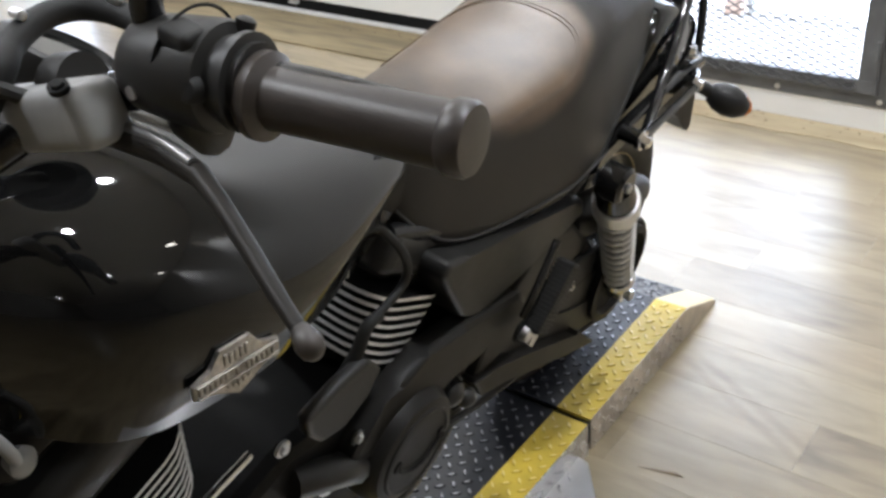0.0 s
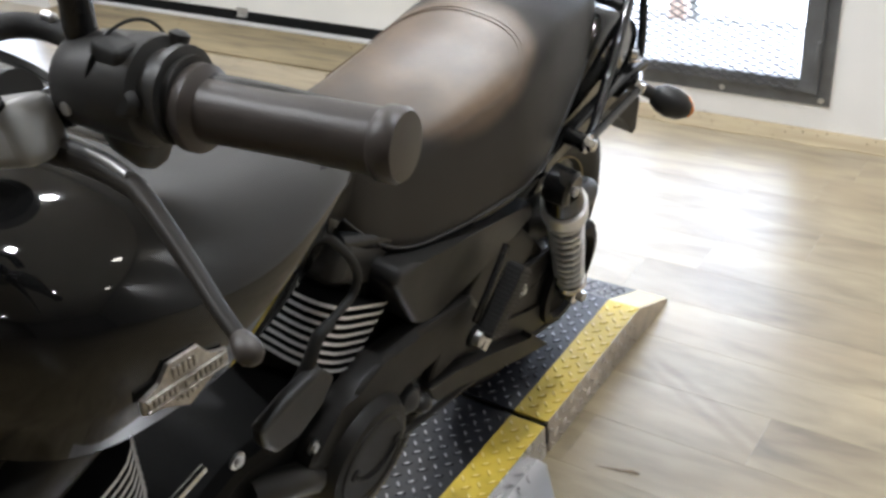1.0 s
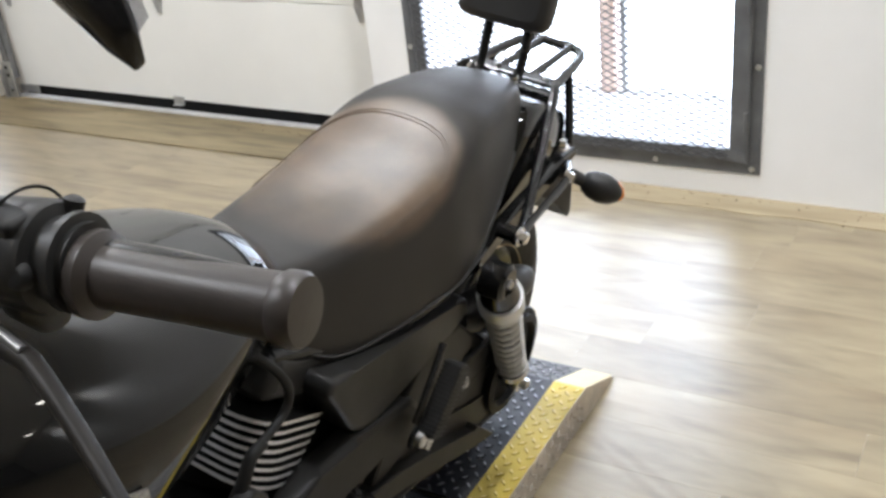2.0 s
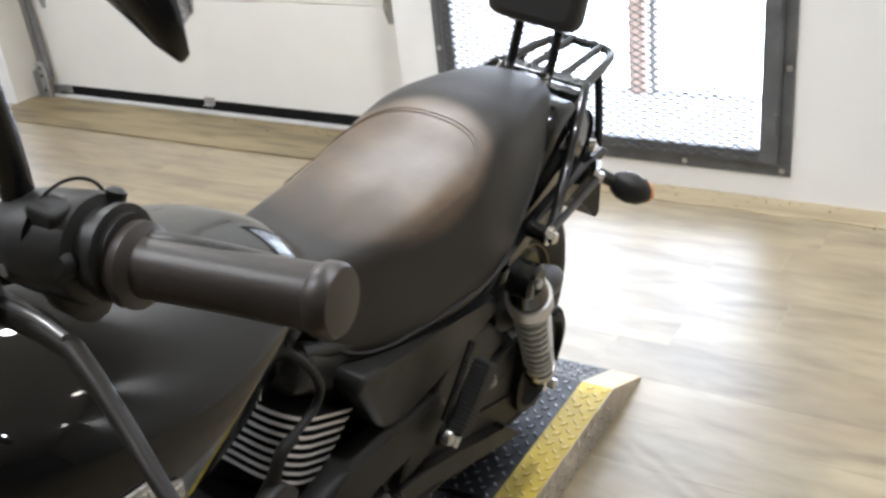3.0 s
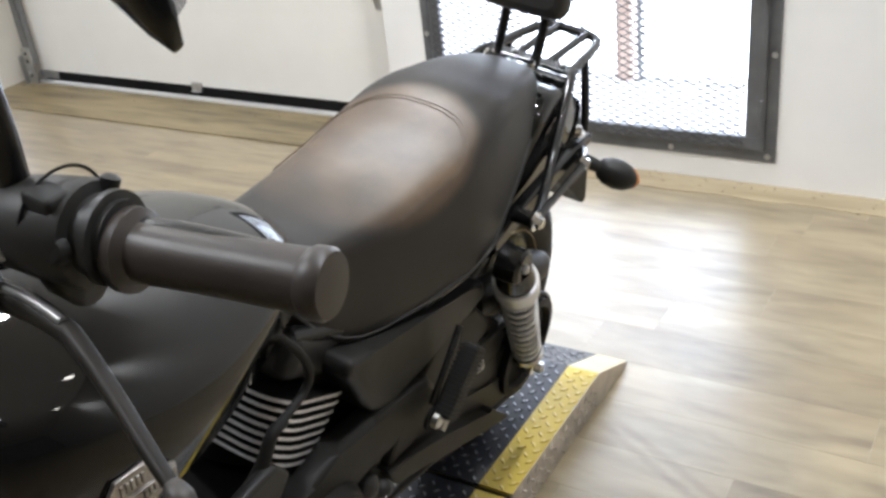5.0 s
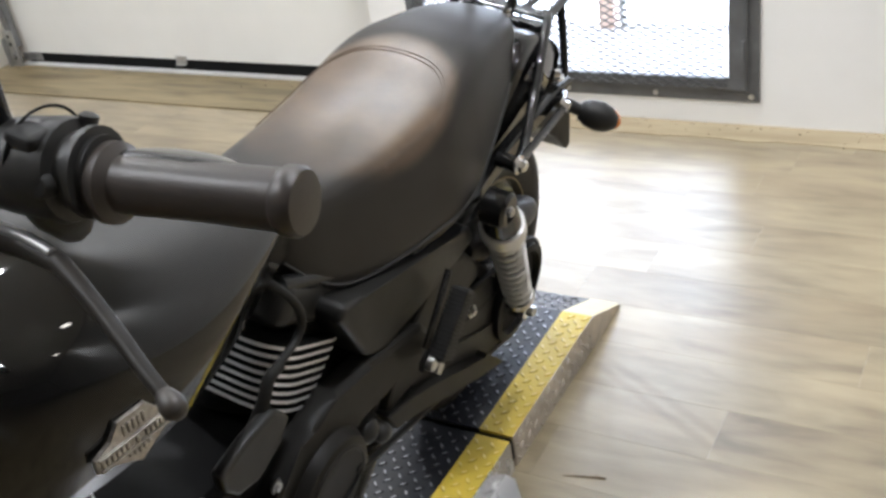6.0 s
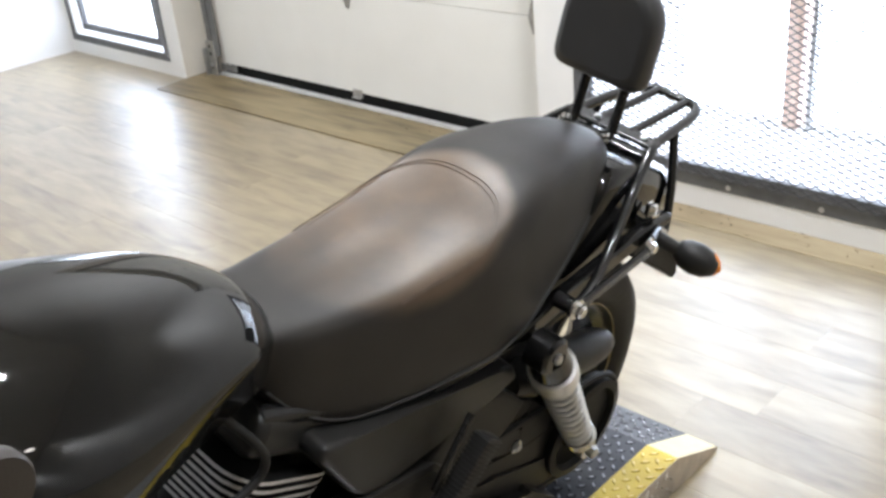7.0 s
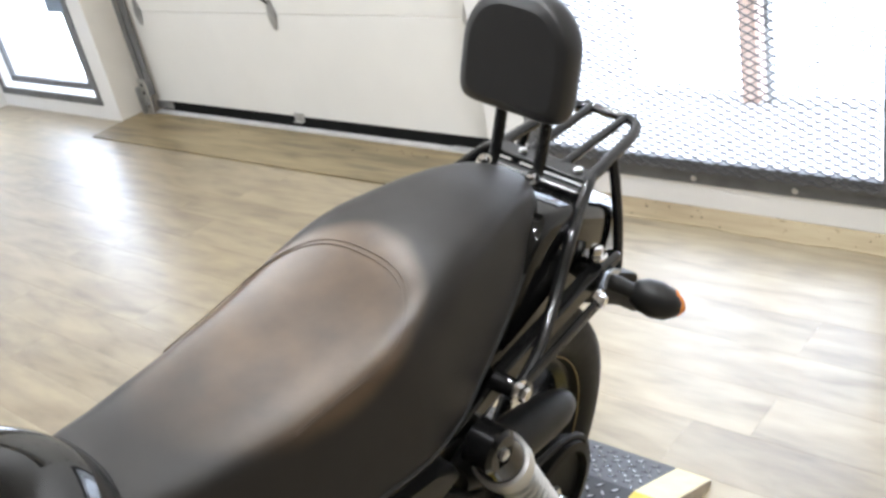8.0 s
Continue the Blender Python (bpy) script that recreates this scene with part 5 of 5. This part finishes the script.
# rear turn signals
for s in (1, -1):
    sig = P("turn_signal", tube([(s * 0.10, 1.47, 0.66), (s * 0.14, 1.49, 0.648), (s * 0.168, 1.5, 0.638)], [0.014, 0.011], 12), SATIN, "black turn signal with an amber lens")
    ax = Vector((s * 0.88, 0.33, -0.25)).normalized()
    prof = [(0.0, 0.006), (0.006, 0.017), (0.02, 0.025), (0.04, 0.028), (0.06, 0.024), (0.074, 0.014), (0.08, 0.004)]
    part("housing", lathe((s * 0.157, 1.5, 0.64), ax, prof, 24), SATIN, sig)
    lens = lathe((s * 0.157, 1.504, 0.639), ax, [(d + 0.002, r * 0.93) for d, r in prof], 24)
    part("lens", lens, ORANGE, sig, "amber lens")
P("plate_bracket", poly_plate([(1.50, 0.61), (1.60, 0.58), (1.67, 0.535), (1.695, 0.455), (1.68, 0.447), (1.62, 0.50), (1.5, 0.58)], -0.09, 0.088, 0.004), DARK, "black plate bracket")

# instrument on the bar clamp
gauge = P("speedometer", lathe((0.02, 0.335, 1.035), (0.1, 0.45, 0.87), [(0, 0.03), (0.008, 0.042), (0.03, 0.047), (0.036, 0.046), (0.038, 0.04), (0.033, 0.038)], 36), SATIN, "black round speedometer")
part("dial_glass", lathe((0.02 + 0.0032, 0.335 + 0.0146, 1.035 + 0.0283), (0.1, 0.45, 0.87), [(0, 0.0375), (0.0015, 0.0375)], 32), PAINT_BLACK, gauge, "dark dial behind glass")
part("gauge_bracket", tube([(0.02, 0.19, 1.03), (0.02, 0.25, 1.02), (0.02, 0.33, 1.035)], 0.014, 10), BLACK_METAL, gauge)
LEVER_TIP = mat("worn_lever_tip", (0.03, 0.025, 0.021), 0.42, var=0.4, scale=120, bump=0.1)
LEVER_SHEEN = mat("lever_sheen_metal", (0.3, 0.3, 0.3), 0.32, metal=0.8, var=0.2, scale=50)
loom = P("control_hose", tube([(0.175, 0.318, 1.145), (0.135, 0.324, 1.142), (0.109, 0.313, 1.142), (0.102, 0.288, 1.141), (0.115, 0.256, 1.138), (0.13, 0.236, 1.13), (0.122, 0.205, 1.08), (0.09, 0.16, 0.99)], 0.0085, 12), RUBBER, "thick black control hose")
for y0, x0 in ((0.322, 0.128), (0.268, 0.108)):
    part("ferrule", lathe((x0 - 0.006, y0, 1.1505), (1, 0, 0.1), [(0, 0.002), (0.001, 0.0034), (0.01, 0.0034), (0.011, 0.002)], 12), STEEL, loom, "bright cable ferrule")
P("clutch_cable", tube([(0.15, 0.245, 1.12), (0.11, 0.2, 1.14), (0.06, 0.14, 1.12), (0.04, 0.1, 1.02), (0.05, 0.14, 0.9)], 0.005, 8), RUBBER, "black control cable")
P("wire_loom", tube([(0.19, 0.29, 1.13), (0.14, 0.25, 1.10), (0.09, 0.22, 1.05), (0.05, 0.16, 0.98)], 0.006, 8), RUBBER, "black wire loom")
P("brake_hose", tube([(-0.18, 0.25, 1.13), (-0.1, 0.24, 1.16), (0.0, 0.26, 1.14), (0.05, 0.2, 1.06), (0.04, 0.12, 0.95)], 0.005, 8), RUBBER, "black rubber hose")
# handlebar, left side controls
P("handlebar", tube([(-0.39, 0.318, 1.178), (-0.26, 0.30, 1.158), (-0.16, 0.26, 1.115), (-0.07, 0.2, 1.04), (0.07, 0.2, 1.04), (0.16, 0.26, 1.115), (0.26, 0.30, 1.158), (0.39, 0.318, 1.178)], 0.0125, 12), BLACK_METAL, "black handlebar")
for s in (1, -1):
    P("riser", tube([(s * 0.06, 0.13, 0.95), (s * 0.06, 0.2, 1.04)], 0.016, 10, False), BLACK_METAL)
    a, b = Vector((s * 0.275, 0.298, 1.156)), Vector((s * 0.4, 0.315, 1.177))
    d = (b - a)
    L = d.length
    prof = [(-0.004, 0.0215), (0.0, 0.0245), (0.006, 0.0245), (0.01, 0.0178), (L * 0.5, 0.0172), (L - 0.014, 0.0178), (L - 0.011, 0.0198), (L - 0.003, 0.0198), (L, 0.018), (L + 0.001, 0.006)]
    grip = P("grip", lathe(a, d, prof, 32), GRIP_RUBBER, "worn dark brown-grey rubber grip")
    hs = P("switch_housing", lathe(a - d.normalized() * 0.078 + Vector((0, 0, 0.006)), d, [(-0.006, 0.014), (-0.003, 0.0245), (0.002, 0.0275), (0.02, 0.03), (0.05, 0.032), (0.055, 0.0305), (0.057, 0.024), (0.066, 0.024), (0.0665, 0.0275), (0.0715, 0.0275), (0.072, 0.0225), (0.076, 0.0225)], 24), SATIN, "black switch housing")
    part("rocker", box((s * 0.236 - 0.012, 0.271, 1.172), (s * 0.236 + 0.012, 0.29, 1.188), 0.004, 3), RUBBER, hs)
    part("horn_button", lathe((s * 0.252, 0.273, 1.16), (s * 0.1, -1, 0.35), [(0, 0.0085), (0.006, 0.0085), (0.009, 0.006), (0.0095, 0.001)], 18), RUBBER, hs)
    ring = [Vector((s * 0.228, 0.295, 1.1605)) + Vector((0, math.cos(a), math.sin(a))) * 0.0305 for a in [2 * math.pi * k / 36 for k in range(36)]]
    part("housing_seam", add_tube(bmesh.new(), ring, 0.0011, 6, False, closed=True), DARK, hs)
    part("housing_screw", lathe((s * 0.214, 0.263, 1.146), (0, -1, 0), [(0, 0.004), (0.003, 0.004), (0.0035, 0.002)], 12), STEEL, hs, "small zinc screw")
    part("thumb_tab", lathe((s * 0.248, 0.312, 1.178), (0, 0.4, 1), [(0, 0.006), (0.007, 0.006), (0.009, 0.003)], 12), SATIN, hs)
    part("housing_foot", lathe((s * 0.228, 0.295, 1.14), (s * 0.25, 0.1, -1), [(0, 0.024), (0.02, 0.02), (0.036, 0.01), (0.04, 0.004)], 14), SATIN, hs)
    lv = P("lever", tube([(s * 0.276, 0.2505, 1.1285), (s * 0.3, 0.242, 1.127), (s * 0.336, 0.229, 1.121), (s * 0.368, 0.216, 1.117), (s * 0.392, 0.207, 1.115)], [0.0062, 0.004], 12), LEVER_BLACK, "worn black control lever")
    part("lever_blade", tube([(s * 0.176, 0.268, 1.104), (s * 0.21, 0.263, 1.114), (s * 0.245, 0.257, 1.123), (s * 0.278, 0.25, 1.1282)], [0.0105, 0.0064], 12), LEVER_BLACK, lv)
    part("lever_ball", lathe((s * 0.385, 0.2095, 1.116), (s * 0.9, -0.35, -0.1), [(0, 0.0045), (0.003, 0.0058), (0.009, 0.0072), (0.014, 0.0064), (0.017, 0.004), (0.018, 0.001)], 18), LEVER_TIP, lv, "worn bare lever tip")
    # thin bright rod along the dark blade, standing in for its highlight
    part("lever_highlight", tube([(s * 0.2, 0.262, 1.1185), (s * 0.225, 0.2595, 1.1252), (s * 0.25, 0.255, 1.131), (s * 0.272, 0.2505, 1.1332)], [0.0042, 0.003], 10), LEVER_SHEEN, lv, "bright grey strip for the blade's highlight")
    m = Matrix.Translation((s * 0.148, 0.25, 1.112)) @ Matrix.Rotation(radians(-26 * s), 4, "Y")
    pb = box((-0.06, -0.016, -0.024), (0.06, 0.018, 0.014), 0.009, 3, m)
    pc = P("lever_perch", pb, PERCH_GREY, "grey-black lever perch")
    part("perch_clamp", lathe((s * 0.14, 0.27, 1.116), (s * 1, 0.1, 0.4), [(0, 0.02), (0.02, 0.02)], 18), SATIN, pc)
    bolt("pivot_screw", (s * 0.186, 0.236, 1.1475), (0, -0.3, 1), 0.004, DARK, pc)


# mirrors: a bent stem and a pointed black shell with a mirror glass behind
for s in (1, -1):
    mi = P("mirror", tube([(s * 0.2, 0.288, 1.175), (s * 0.198, 0.285, 1.215), (s * 0.19, 0.28, 1.26), (s * 0.17, 0.27, 1.31), (s * 0.175, 0.262, 1.35), (s * 0.21, 0.262, 1.375)], [0.0095, 0.006], 10), BLACK_METAL, "black mirror on a bent stem")
    tip, ax, up = Vector((s * 0.348, 0.27, 1.305)), Vector((s * -0.82, 0.0, 0.57)), Vector((s * 0.57, 0.0, 0.82))
    rings, glass_rings = [], []
    for d, h0, h1, t in ((0.0, -0.003, 0.003, 0.004), (0.012, -0.006, 0.014, 0.009), (0.04, -0.01, 0.03, 0.013), (0.08, -0.014, 0.04, 0.016), (0.12, -0.016, 0.04, 0.016), (0.15, -0.012, 0.03, 0.012), (0.165, -0.003, 0.014, 0.006)):
        c, hh = (h0 + h1) / 2, (h1 - h0) / 2
        rings.append([tip + ax * d + up * (c + hh * math.cos(a)) + Vector((0, 1, 0)) * (t * math.sin(a) * (1.0 if math.sin(a) < 0 else 0.4)) for a in [2 * math.pi * k / 20 for k in range(20)]])
    part("shell", add_rings(bmesh.new(), rings), GLOSS_TUBE, mi, "pointed black plastic shell", angle=60)
    gl = [[p * 1.0 for p in r] for r in rings[1:-1]]
    bm = bmesh.new()
    vs = []
    for r in gl:
        c = sum(r, Vector()) / len(r)
        vs.append([bm.verts.new(Vector((c.x + (q.x - c.x) * 0.86, 0.2785, c.z + (q.z - c.z) * 0.86))) for q in (r[0], r[10])])
    for a, b in zip(vs, vs[1:]):
        bm.faces.new((a[0], a[1], b[1], b[0]))
    bmesh.ops.solidify(bm, geom=bm.faces[:], thickness=0.002)
    part("glass", bm, MIRROR, mi, "mirror glass", smooth=False)

# ---- floor planks ----
PW, PL = 0.152, 1.22
pm = box((-PL / 2 + 0.00015, -PW / 2 + 0.0001, -0.006), (PL / 2 - 0.00015, PW / 2 - 0.0001, 0.0), 0.0003, 1)
plank_mesh = bpy.data.meshes.new("plank")
pm.to_mesh(plank_mesh)
pm.free()
plank_mesh.materials.append(PLANK)
rng = random.Random(5)
rows = 32
for r in range(rows):
    y = WALL_Y - (r + 0.5) * PW
    x = LEFT_X - rng.uniform(0.0, PL) + PL / 2
    while x - PL / 2 < 3.4:
        ob = new("plank", plank_mesh)
        ob.parent = floor
        ob.location = (x, y, 0)
        x += PL

part("plain_floor", box((3.4, WALL_Y - rows * PW, -0.005), (RIGHT_X, WALL_Y, -0.0008)), PLANK, floor, smooth=False)
# the plain rest of the floor, out of the way behind and beside the lift
y_end = WALL_Y - rows * PW
tagged(part("plain_floor", box((LEFT_X, BACK_Y, -0.006), (RIGHT_X, y_end - 0.001, 0.0)), PLANK, floor, smooth=False), kind="stuff")

# a lifted flake of the floor's skin
scuff_mat = mat("floor_flake", (0.2, 0.145, 0.09), 0.5, var=0.3, scale=40)
flake = bmesh.new()
ring = [(-0.216, 1.252), (-0.19, 1.262), (-0.165, 1.266), (-0.15, 1.273), (-0.133, 1.27), (-0.15, 1.267), (-0.17, 1.26), (-0.19, 1.257)]
lo = [flake.verts.new((x, y, 0.0002)) for x, y in ring]
hi = [flake.verts.new((x, y, 0.0008 + 0.002 * (y > 1.265))) for x, y in ring]
flake.faces.new(hi)
for k in range(len(ring)):
    flake.faces.new((lo[k], lo[(k + 1) % len(ring)], hi[(k + 1) % len(ring)], hi[k]))
part("lifted_flake", flake, scuff_mat, floor, "lifted flake of the floor's skin")
# grit along the foot of the wall
gr = bmesh.new()
for k in range(150):
    x, y = rng.uniform(-1.7, 1.2), WALL_Y - 0.003 - abs(rng.gauss(0, 0.05))
    if k < 40:
        x, y = rng.uniform(-4.0, -1.7), DOOR_Y - 0.06 - abs(rng.gauss(0, 0.05))
    s = rng.uniform(0.001, 0.0028)
    add = bmesh.ops.create_icosphere(gr, subdivisions=1, radius=s)["verts"]
    bmesh.ops.translate(gr, verts=add, vec=(x, y, (0.0065 if y > 2.73 and x < -1.66 else 0.0035 if y > 2.79 else 0.0) + s * 0.6))
tagged(part("grit", gr, DIRT), "dark grit scattered along the foot of the wall", "grit", kind="stuff")
